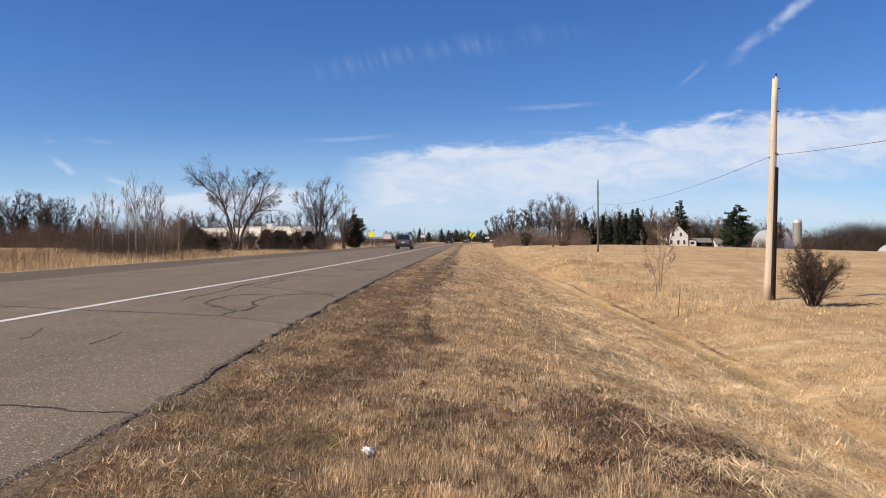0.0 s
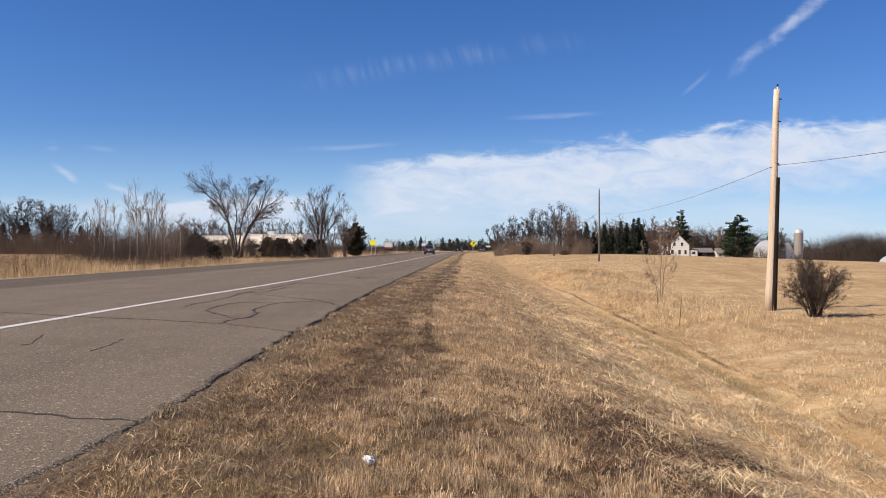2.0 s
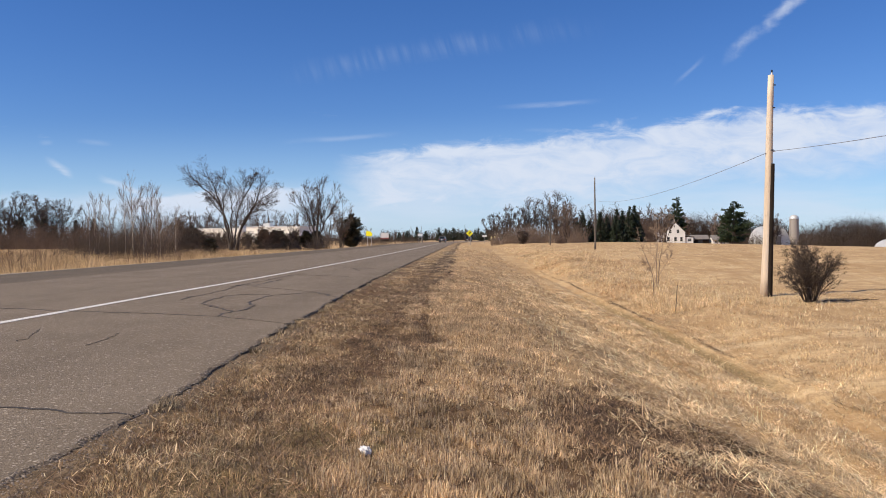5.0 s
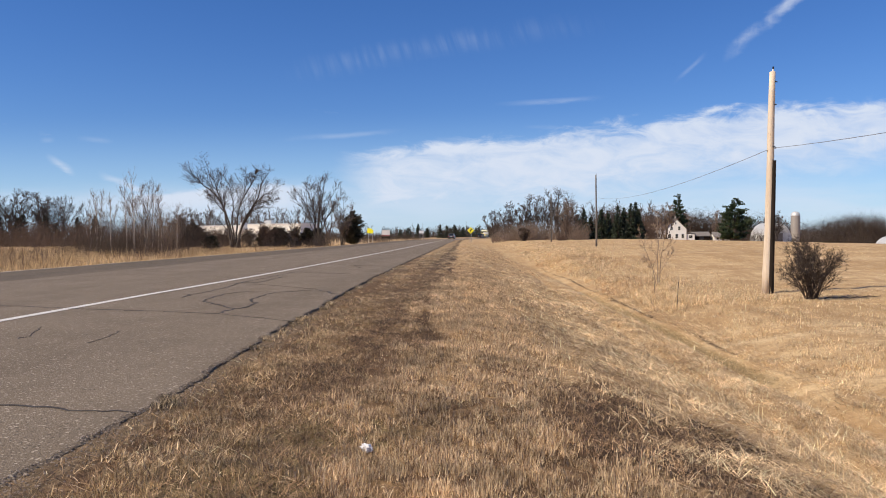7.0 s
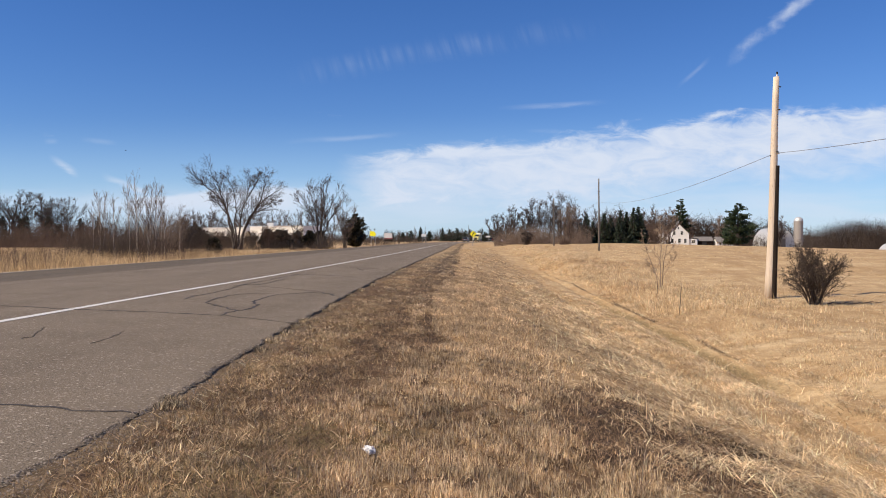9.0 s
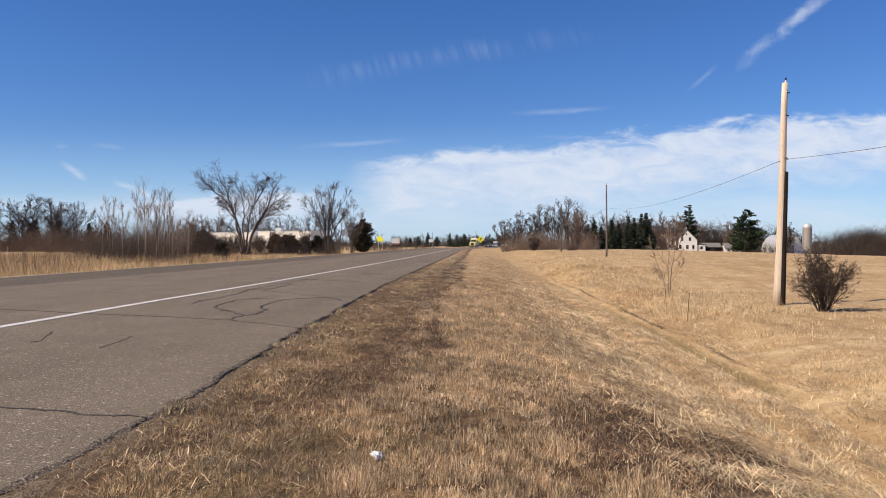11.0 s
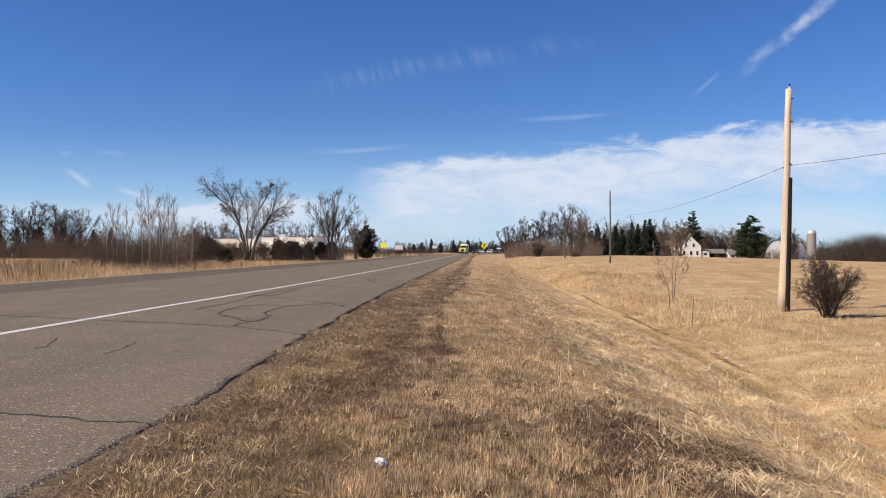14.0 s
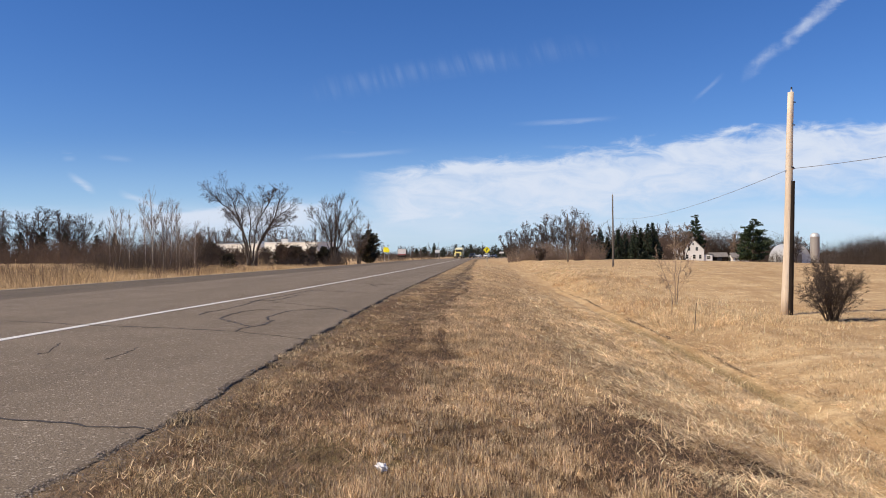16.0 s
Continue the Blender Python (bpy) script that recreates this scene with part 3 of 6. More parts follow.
def build_ground():
    xs = steps((-2600, -400, 200), (-400, -60, 12), (-60, -16, 1.5), (-16, -3.2, 1.0), (-3.2, 6.0, 0.11), (6.0, 12, 0.22), (12, 40, 0.7), (40, 160, 4), (160, 400, 16), (400, 2601, 200))
    ys = steps((-400, -20, 25), (-20, 2.5, 1.5), (2.5, 14, 0.12), (14, 30, 0.24), (30, 70, 0.6), (70, 200, 2), (200, 460, 8), (460, 4400, 180))
    x, y = np.meshgrid(xs, ys)
    z = land(x, y)
    n, m = len(ys), len(xs)
    i = (np.arange(n - 1)[:, None] * m + np.arange(m - 1)[None]).ravel()
    me = array_mesh("ground", np.stack([x, y, z], 2).reshape(-1, 3), np.stack([i, i + 1, i + m + 1, i + m], 1), None, M_GROUND, True)
    for key, values in zip(("bare", "gravel", "green"), zones(x.ravel(), y.ravel())):
        me.attributes.new(key, "FLOAT", "POINT").data.foreach_set("value", values.astype(np.float32))
    me.attributes.new("thatch", "FLOAT", "POINT").data.foreach_set("value", thatch_gap_shade(x.ravel(), y.ravel()).astype(np.float32))
    tagged(new("ground", me), "dry straw-coloured roadside verge, ditch and stubble field", "ground", kind="structure")


def strip(name, left, right, top, mat, ys, bottom=-0.14, columns=2, worn=0.0):
    """A slab that follows the road between two side lines (functions of y)."""
    a, b = left(ys) + bend(ys), right(ys) + bend(ys)
    rows = [np.stack([a, ys, np.full_like(ys, bottom)], 1)]
    for k in range(columns):
        w = k / (columns - 1)
        inset = worn if k == columns - 1 else 0.0
        rows.append(np.stack([a + (b - inset - a) * w, ys, np.full_like(ys, top)], 1))
    if worn:
        rows.append(np.stack([b, ys, top - 0.006 - 0.012 * hash_noise(ys, 2, 0.2, 8)], 1))
    rows.append(np.stack([b, ys, np.full_like(ys, bottom)], 1))
    v = np.stack(rows, 1)
    n, m = v.shape[:2]
    i = (np.arange(n - 1)[:, None] * m + np.arange(m - 1)[None]).ravel()
    return array_mesh(name, v.reshape(-1, 3), np.stack([i, i + 1, i + m + 1, i + m], 1), None, mat)


def build_road():
    ys = steps((-120, -4, 6), (-4, 2.5, 0.5), (2.5, 12, 0.025), (12, 40, 0.1), (40, 120, 1), (120, 470, 4))
    road = new("road", strip("road", lambda y: np.full_like(y, DARK), near_edge, 0.0, M_ROAD, ys, columns=6, worn=0.035))
    tagged(road, "worn grey-brown two-lane asphalt road with cracked shoulder", "road", kind="structure")
    side = new("road_shoulder", strip("road_shoulder", lambda y: FAR_EDGE + 0.12 * (hash_noise(y, 9, 2.0, 4) - 0.5), lambda y: np.full_like(y, DARK - 0.002), -0.004, M_ROAD_DARK, ys[::4]))
    tagged(side, "darker asphalt strip along the far side of the road", "road shoulder", kind="structure")
    part("edge_line", strip("edge_line", lambda y: line_side(y) - 0.07 + 0.012 * (hash_noise(y, 5, 0.3, 2) - 0.5), lambda y: line_side(y) + 0.07 + 0.012 * (hash_noise(y, 7, 0.3, 3) - 0.5), 0.004, M_LINE, ys, bottom=-0.01), None, road, "solid white painted edge line")
    tagged(new("gravel_margin", strip("gravel_margin", lambda y: FAR_EDGE - 0.5 + 0.35 * (hash_noise(y, 11, 1.7, 4) - 0.5), lambda y: np.full_like(y, FAR_EDGE + 0.02), -0.03, M_GRAVEL_PALE, ys[::4])),
           "pale gravel margin along the far pavement edge", "gravel margin", kind="structure")
    # tar-filled cracks: broken lines in the plan
    cracks = [
        [(-5.9, 5.45), (-4.3, 5.08), (-3.01, 4.74), (-2.55, 4.64), (-2.26, 4.56), (-2.04, 4.53)],
        [(-7.54, 11.92), (-6.83, 11.64), (-5.92, 11.28), (-4.84, 10.97), (-4.15, 10.7), (-3.55, 10.48), (-3.57, 10.92), (-3.55, 11.18), (-3.4, 11.44), (-3.51, 12.12), (-3.8, 12.9), (-3.85, 14.04), (-3.76, 14.53), (-3.49, 14.73), (-3.14, 15.17), (-2.79, 14.53), (-2.5, 13.9)],
        [(-3.55, 10.48), (-3.08, 10.13), (-2.25, 9.5)],
        [(-3.55, 11.18), (-4.01, 11.84), (-4.5, 12.6), (-4.61, 13.18), (-4.65, 14.23), (-4.46, 14.65), (-3.9, 14.61)],
        [(-5.12, 13.33), (-5.3, 13.99), (-5.19, 14.48), (-5.21, 15.24), (-5.23, 16.18), (-5.41, 17.36), (-5.44, 18.23), (-5.36, 19.57), (-5.39, 21.45), (-5.34, 22.96), (-4.61, 22.34), (-3.48, 21.54)],
        [(-5.48, 17.16), (-5.31, 17.88), (-5.03, 17.64), (-5.04, 18.9), (-5.09, 20.22)], [(-4.95, 17.11), (-4.09, 16.27), (-3.17, 15.33)],
        [(-5.36, 29.13), (-4.44, 28.14), (-3.72, 25.33)], [(-4.4, 27.86), (-3.42, 27.18)],
        [(-4.77, 7.87), (-4.9, 8.29), (-5.18, 8.98)], [(-3.89, 7.56), (-3.91, 8.03), (-4.02, 8.57)], [(-11.3, 12.6), (-9.4, 12.3), (-7.54, 11.92)], [(-5.9, 47), (-3.2, 47.5)],
    ]
    rng = np.random.default_rng(4)
    for path in cracks:
        pts = np.array(path, float)
        fine = [pts[0]]
        for a, b in zip(pts[:-1], pts[1:]):
            n = max(2, int(np.linalg.norm(b - a) / 0.09))
            for k in range(1, n + 1):
                fine.append(a + (b - a) * k / n + (rng.normal(0, 0.026, 2) if k < n else 0))
        fine = np.array(fine)
        d = np.gradient(fine, axis=0)
        d /= np.linalg.norm(d, axis=1, keepdims=True)
        nrm = np.stack([-d[:, 1], d[:, 0]], 1)
        w = (0.004 + 0.011 * hash_noise(np.cumsum(np.r_[0, np.linalg.norm(np.diff(fine, axis=0), axis=1)]), path[0][1], 0.3, 3) + 0.008 * rng.random(len(fine)))[:, None]
        w *= 0.28 if len(path) == 3 else (0.7 if path[0][1] < 6 else 1.25)
        w[0] = w[-1] = 0.004
        lo, hi = fine - nrm * w, fine + nrm * w
        v = np.concatenate([np.c_[lo, np.full(len(lo), -0.01)], np.c_[lo, np.full(len(lo), 0.004)], np.c_[hi, np.full(len(lo), 0.004)], np.c_[hi, np.full(len(lo), -0.01)]])
        n, i = len(fine), np.arange(len(fine) - 1)
        q = np.concatenate([np.stack([i + k * n, i + 1 + k * n, i + 1 + (k + 1) * n, i + (k + 1) * n], 1) for k in range(3)])
        part("crack_seal", array_mesh("crack_seal", v, q, None, M_TAR), None, road, "dark tar-filled crack")


build_ground()
build_road()


# ---- grass ----
def blades(name, x, y, length, width, lean, mat, label, lift=0.0, seed=1, category="grass", curl=0.5, facing=None, straight=False):
    """One thin blade at each place, bent or straight; lean in radians from upright."""
    rng = np.random.default_rng(seed)
    n = len(x)
    base = np.stack([x, y, land(x, y) - 0.006 + lift], 1)
    az = rng.uniform(0, 2 * math.pi, n) if facing is None else facing
    out = np.stack([np.cos(az), np.sin(az), np.zeros(n)], 1)
    turn = az + math.pi / 2 + rng.normal(0, 0.7, n)
    side = np.stack([np.cos(turn), np.sin(turn), np.zeros(n)], 1) * (width / 2)[:, None]
    up = np.array([[0, 0, 1.0]])
    if straight:
        tip = base + length[:, None] * (out * np.sin(lean)[:, None] + up * np.cos(lean)[:, None])
        me = array_mesh(name, np.stack([base - side, base + side, tip], 1).reshape(-1, 3), None, np.arange(3 * n).reshape(-1, 3), mat)
        return tagged(new(name, me), label, category, kind="stuff")
    first, last = lean * (1 - curl), np.minimum(lean * (1 + curl), 1.75)
    mid = base + (length * 0.55)[:, None] * (out * np.sin(first)[:, None] + up * np.cos(first)[:, None])
    tip = mid + (length * 0.45)[:, None] * (out * np.sin(last)[:, None] + up * np.cos(last)[:, None])
    v = np.stack([base - side, base + side, mid - side * 0.8, mid + side * 0.8, tip], 1).reshape(-1, 3)
    i = np.arange(n) * 5
    me = array_mesh(name, v, np.stack([i, i + 1, i + 3, i + 2], 1), np.stack([i + 2, i + 3, i + 4], 1), mat)
    return tagged(new(name, me), label, category, kind="stuff")


def scatter(n, x0, x1, y0, y1, seed, power=1.0):
    """Places in a stretch of the plan beside the road, thinner with distance for a power above 1."""
    rng = np.random.default_rng(seed)
    y = y0 * (y1 / y0) ** (rng.random(n) ** (1 / power))
    x = x0 + (x1 - x0) * rng.random(n)
    return x, y, rng


def keep(mask, *arrays):
    return [a[mask] for a in arrays]


def build_grass():
    # clumps: blades gather about tuft centres
    def tufted(n, x0, x1, y0, y1, seed, per=9, spread=0.035):
        cx, cy, rng = scatter(n // per, x0, x1, y0, y1, seed)
        x = np.repeat(cx, per) + rng.normal(0, spread, len(cx) * per)
        y = np.repeat(cy, per) + rng.normal(0, spread, len(cx) * per)
        return x, y, rng

    def bristle(total, x0, x1, y0, y1, seed, per, spread, chance, tall, wide, lean, mat, label, name="standing_grass", way=0.35):
        """Tufts of straight stubble: the blades of a tuft share its height and its lean."""
        cx, cy, rng = scatter(total // per, x0, x1, y0, y1, seed)
        ok = (rng.random(len(cx)) < chance(cx, cy)) & (cx - bend(cy) - near_edge(cy) > 0.04)
        cx, cy = cx[ok], cy[ok]
        m = len(cx)
        grown, tilt, az = np.repeat(rng.uniform(0.6, 1.3, m), per), np.repeat(rng.normal(0, 0.35, m), per), np.repeat(rng.normal(way, 2.2, m), per)
        x, y = np.repeat(cx, per) + rng.normal(0, 1, m * per) * spread * (0.6 + grown / 2), np.repeat(cy, per) + rng.normal(0, 1, m * per) * spread
        n = m * per
        blades(name, x, y, (tall[0] + (tall[1] - tall[0]) * rng.random(n)) * grown, (wide[0] + (wide[1] - wide[0]) * rng.random(n)) * (1 + y / 8), np.clip(np.abs(lean + tilt + rng.normal(0, 0.3, n)), 0, 1.4), mat,
               label, seed=seed + 1, facing=az + rng.normal(0, 0.9, n), straight=True)

    def holes(x, y, scale, lo, hi, seed):
        return smooth(0.55 * hash_noise(x, y, scale, seed) + 0.45 * hash_noise(x, y, scale * 0.35, seed + 1), lo, hi)

    # the crest of the verge: dense upright stubble with dark gaps
    def crest(x, y):
        bare, gravel, green = zones(x, y)
        side = x - bend(y)
        return np.maximum(0.05 + 0.45 * smooth(y, 5, 9), holes(x, 0.6 * y, 0.14, 0.40, 0.52, 21)) * (0.7 + 0.3 * holes(x, y, 0.7, 0.35, 0.6, 84)) * (1 - 0.92 * smooth(bare, 0.3, 0.75)) * smooth(side + 0.5 * (hash_noise(x, y, 0.9, 67) - 0.5), -1.0, -0.72) * smooth(side + 0.7 * (hash_noise(x, y, 0.8, 68) - 0.5), 1.25, 0.55)
    bristle(560000, -1.3, 1.4, 2.6, 30, 11, 8, 0.013, crest, (0.026, 0.07), (0.002, 0.0036), 0.30, M_STANDING, "mown dry beige grass standing in tufts on the verge")

    # beside the pavement: shorter, thinner, grey-green and straw tufts
    def shoulder(x, y):
        bare, gravel, green = zones(x, y)
        side = x - bend(y)
        return (0.05 + 0.95 * holes(x, y, 0.22, 0.38, 0.60, 71)) * (1 - 0.75 * smooth(bare, 0.35, 0.8)) * (1 - 0.85 * gravel) * smooth(side, -0.75, -1.0)
    bristle(110000, -2.6, -0.7, 2.6, 15, 72, 10, 0.022, shoulder, (0.02, 0.055), (0.002, 0.004), 0.75, M_GREENISH, "short grey-green and straw tufts beside the pavement", "shoulder_grass", 0.6)

    # pale straw-coloured patches on the shoulder
    def patches(x, y):
        bare, gravel, green = zones(x, y)
        side = x - bend(y)
        spots = sum(np.exp(-((x - a) / 0.16) ** 2 - ((y - b) / (0.06 * b)) ** 2) for a, b in ((-1.55, 4.75), (-1.72, 6.1), (-1.95, 9.3), (-1.9, 13.5), (-1.75, 7.4), (-1.7, 3.7)))
        return np.maximum(holes(x, 0.6 * y, 0.45, 0.50, 0.60, 88), spots) * smooth(side - near_edge(y), 0.2, 0.5) * smooth(side, -0.8, -1.05) * (1 - 0.6 * bare) * (1 - 0.6 * smooth(y, 7, 11))
    bristle(120000, -2.5, -0.8, 2.6, 40, 89, 9, 0.02, patches, (0.025, 0.06), (0.002, 0.0036), 0.8, M_STANDING, "pale straw-coloured tufts on the shoulder", "shoulder_straw", 0.6)

    # short brown turf in and beside the rut
    def turf(x, y):
        side = x - bend(y)
        bare, gravel, green = zones(x, y)
        return (0.15 + 0.85 * np.where(y < 12, holes(x, 0.6 * y, 0.14, 0.42, 0.54, 85), holes(x, 0.25 * y, 0.3, 0.40, 0.56, 87))) * smooth(side - near_edge(y), 0.15, 0.5) * smooth(side, -0.6, -0.9) * (1 - 0.65 * bare)
    bristle(230000, -2.7, -0.2, 2.6, 70, 86, 8, 0.018, turf, (0.012, 0.04), (0.002, 0.0036), 0.7, M_TURF, "short brown and olive turf along the rut", "rut_turf", 0.6)

    # scattered stubble over the brown swale and the ditch side
    def thin(x, y):
        side = x - bend(y)
        return 0.62 * holes(x, y, 0.3, 0.44, 0.6, 74) * smooth(side, 0.6, 1.2) * smooth(side, 5.6, 4.2)
    bristle(110000, 0.5, 5.8, 3.0, 26, 75, 7, 0.03, thin, (0.02, 0.055), (0.0025, 0.0045), 0.45, M_STRAW, "scattered pale stubble on the ditch side", "ditch_stubble")

    # farther along: coarser mottled tufts
    def ahead(x, y):
        bare, gravel, green = zones(x, y)
        side = x - bend(y)
        return (0.08 + 0.92 * smooth(0.6 * hash_noise(x, 0.45 * y, 0.55, 76) + 0.4 * hash_noise(x, 0.5 * y, 1.7, 77), 0.38, 0.60)) * (1 - 0.9 * np.maximum(bare, gravel)) * smooth(side, -1.0, -0.5) * smooth(side, 4.2, 3.4)
    bristle(150000, -2.6, 4.6, 14, 90, 78, 8, 0.05, ahead, (0.035, 0.085), (0.0022, 0.0045), 0.6, M_STANDING, "mottled dry beige grass along the verge", "verge_stubble")
    # matted brown thatch in the rut and the swale
    x, y, rng = scatter(240000, -2.4, 4.0, 2.6, 26, 13)
    bare, gravel, green = zones(x, y)
    side = x - bend(y)
    s = side - near_edge(y)
    ok = (rng.random(len(x)) < 0.05 + 0.35 * smooth(s, 1.9, 1.0) + 0.95 * smooth(bare, 0.2, 0.6) * (0.3 + 0.7 * holes(x, y, 0.2, 0.3, 0.55, 79))) & (s > 0.02) & (rng.random(len(x)) > 0.6 * gravel)
    x, y = keep(ok, x, y)
    n = len(x)
    blades("matted_grass", x, y, 0.04 + 0.09 * rng.random(n), (0.002 + 0.0022 * rng.random(n)) * (1 + y / 10), rng.uniform(0.9, 1.5, n), M_MATTED, "matted brown dead grass on bare soil", lift=0.006, seed=14, straight=True)
    # flattened bright straw in swathes
    x, y, rng = scatter(230000, -2.2, 5.4, 2.6, 30, 15)
    side = x - bend(y)
    bare, gravel, green = zones(x, y)
    swath = holes(x, y, 0.4, 0.40, 0.58, 80)
    chance = (0.05 + 0.12 * smooth(side, -1.0, -1.4) * holes(x, y, 0.4, 0.45, 0.6, 82) + (0.15 + 0.85 * swath) * smooth(side + 1.6 * (hash_noise(x, y, 0.9, 30) - 0.5), 0.9, 2.2)) * (1 - 0.7 * smooth(bare, 0.4, 0.9) * smooth(side, 2.6, 1.6)) * (1 - 0.8 * gravel) * (1 - 0.8 * np.exp(-((side - 4.65) / 0.3) ** 2))
    ok = (rng.random(len(x)) < chance) & (side - near_edge(y) > 0.03)
    x, y = keep(ok, x, y)
    n = len(x)
    flow = 0.5 + 4.5 * hash_noise(x, y, 0.35, 31) + rng.normal(0, 1.1, n)
    reach = 0.45 + 0.55 * smooth(x - bend(y), 0.2, 2.2)
    blades("lying_straw", x, y, (0.05 + 0.22 * rng.random(n) ** 1.8) * reach, (0.0017 + 0.0024 * rng.random(n)) * (1 + y / 8), rng.normal(1.40, 0.15, n), M_STRAW, "flattened pale straw lying in swathes in the ditch",
           lift=0.016, seed=16, curl=0.1, facing=flow)
    # thin green among the dead grass near the pavement
    x, y, rng = tufted(16000, -2.4, 1.0, 2.6, 14, 17, per=12, spread=0.05)
    bare, gravel, green = zones(x, y)
    s = x - bend(y) - near_edge(y)
    ok = (rng.random(len(x)) < green) & (s > 0.1)
    x, y = keep(ok, x, y)
    n = len(x)
    blades("green_grass", x, y, 0.02 + 0.04 * rng.random(n), 0.0025 + 0.002 * rng.random(n), np.abs(rng.normal(0.8, 0.4, n)), M_GREENISH, "thin grey-green grass among dead blades", seed=18)
    # stubble round the place where the camera stands
    x, y, rng = tufted(26000, -1.1, 4.5, 0.2, 5.8, 47, per=9, spread=0.03)
    y = y - 3.2
    more = rng.uniform(-1.85, 4.6, 24000), rng.uniform(-5.5, 2.65, 24000)
    x, y = np.concatenate([x, more[0]]), np.concatenate([y, more[1]])
    blades("standing_grass", x, y, 0.03 + 0.05 * rng.random(len(x)), 0.003 + 0.002 * rng.random(len(x)), np.abs(rng.normal(0.6, 0.4, len(x))), M_STANDING, "mown dry beige grass standing in tufts on the verge", seed=48)
    # loose stalks that stand above the rest
    x, y, rng = tufted(700, 0.4, 5.0, 3.4, 20, 19, per=7, spread=0.05)
    n = len(x)
    blades("tall_stalk", x, y, 0.10 + 0.14 * rng.random(n), 0.003 + 0.002 * rng.random(n), np.abs(rng.normal(0.2, 0.15, n)), M_STRAW, "loose pale grass stalks above the stubble", seed=20)
    # farther verge, ditch, bank and field edge
    x, y, rng = tufted(90000, -2.5, 34, 15, 130, 23, per=8, spread=0.10)
    side = x - bend(y)
    s = side - near_edge(y)
    bare, gravel, green = zones(x, y)
    ok = (s > 0.35) & (rng.random(len(x)) < (0.35 + 0.65 * smooth(hash_noise(x, y, 2.2, 24), 0.3, 0.7)) * (1 - 0.8 * np.maximum(bare, gravel))) & (x < 6 + y * 0.6) & (np.abs(side - 4.8) > 0.35)
    x, y = keep(ok, x, y)
    n = len(x)
    side = x - bend(y)
    h = 0.04 + 0.12 * smooth(side, 4.6, 6.5) * smooth(side, 14, 9) + 0.03 * smooth(y, 30, 60)
    blades("verge_grass", x, y, h * (0.6 + 0.9 * rng.random(n)), 0.004 + 0.00018 * y * (0.6 + rng.random(n)), np.abs(rng.normal(1.05, 0.3, n)), M_STRAW, "pale dry grass on the ditch bank and field edge", seed=25)
    # longer grass on the ditch bank
    x, y, rng = tufted(64000, 3.5, 11, 21, 82, 50, per=14, spread=0.12)
    side = x - bend(y)
    ok = (side > 5.3) & (rng.random(len(x)) < (0.2 + 0.8 * smooth(hash_noise(x, y, 1.4, 51), 0.35, 0.65)) * smooth(side, 10.5, 7.0))
    x, y = keep(ok, x, y)
    n = len(x)
    blades("bank_grass", x, y, (0.14 + 0.26 * rng.random(n)) * (0.5 + 0.8 * hash_noise(x, y, 1.4, 51)), 0.003 + 0.00014 * y, np.abs(rng.normal(0.95, 0.35, n)), M_STRAW, "long pale dry grass on the ditch bank", seed=52)
    x, y, rng = tufted(9000, 4.0, 9, 27, 56, 53, per=9, spread=0.12)
    side = x - bend(y)
    ok = (side > 5.0) & (rng.random(len(x)) < smooth(hash_noise(x, 0.6 * y, 2.0, 54), 0.5, 0.75))
    x, y = keep(ok, x, y)
    n = len(x)
    blades("bank_weeds", x, y, 0.12 + 0.20 * rng.random(n), 0.003 + 0.00014 * y, np.abs(rng.normal(0.85, 0.35, n)), M_RUSSET, "russet-brown dead weeds on the ditch bank", seed=55)
    # lumpy grass between the ditch and the field
    x, y, rng = tufted(115000, 2.9, 15, 6, 26, 34, per=9, spread=0.06)
    ok = (rng.random(len(x)) < 0.08 + 0.92 * smooth(0.5 * hash_noise(x, y, 1.1, 35) + 0.5 * hash_noise(x, 0.6 * y, 0.35, 37), 0.36, 0.6)) & (x < 2.5 + 0.62 * y)
    lane = x - bend(y)
    ok &= ((np.abs(lane - 4.7) > 0.3) & (np.abs(lane - 3.4) > 0.2)) | (rng.random(len(x)) < 0.1)
    x, y = keep(ok, x, y)
    n = len(x)
    blades("field_edge_grass", x, y, (0.05 + 0.10 * rng.random(n)) * (0.5 + 0.9 * hash_noise(x, y, 0.5, 35)), 0.004 + 0.003 * rng.random(n), np.abs(rng.normal(1.1, 0.3, n)), M_STRAW, "lumpy tan grass at the field's edge", seed=36)
    # tall marsh grass beyond the road
    x, y, rng = tufted(170000, -75, -14.5, 14, 125, 27, per=12, spread=0.2)
    side = x - bend(y)
    ok = (side < FAR_EDGE - 0.5) & (x > -22 - 0.72 * y) & (rng.random(len(x)) < 0.10 + 0.90 * smooth(hash_noise(x, y, 2.2, 28), 0.3, 0.65))
    x, y = keep(ok, x, y)
    n = len(x)
    side = FAR_EDGE - (x - bend(y))
    h = 0.16 + 0.66 * smooth(side, 1.0, 4.5) * (0.6 + 0.5 * hash_noise(x, y, 4, 29)) * (1 - 0.78 * smooth(y, 60, 85))
    blades("marsh_grass", x, y, h * (0.6 + 0.6 * rng.random(n)), 0.005 + 0.00026 * y, np.abs(rng.normal(0.5, 0.35, n)), M_TALL, "tall dry tan marsh grass beside the road", seed=30, straight=True)
    # dead blades that hang over the pavement edge
    rng = np.random.default_rng(57)
    y = 2.7 * (30 / 2.7) ** rng.random(9000)
    y = y[hash_noise(y, 1, 0.35, 58) > 0.58]
    n = len(y)
    x = near_edge(y) + bend(y) + 0.01 + 0.12 * rng.random(n)
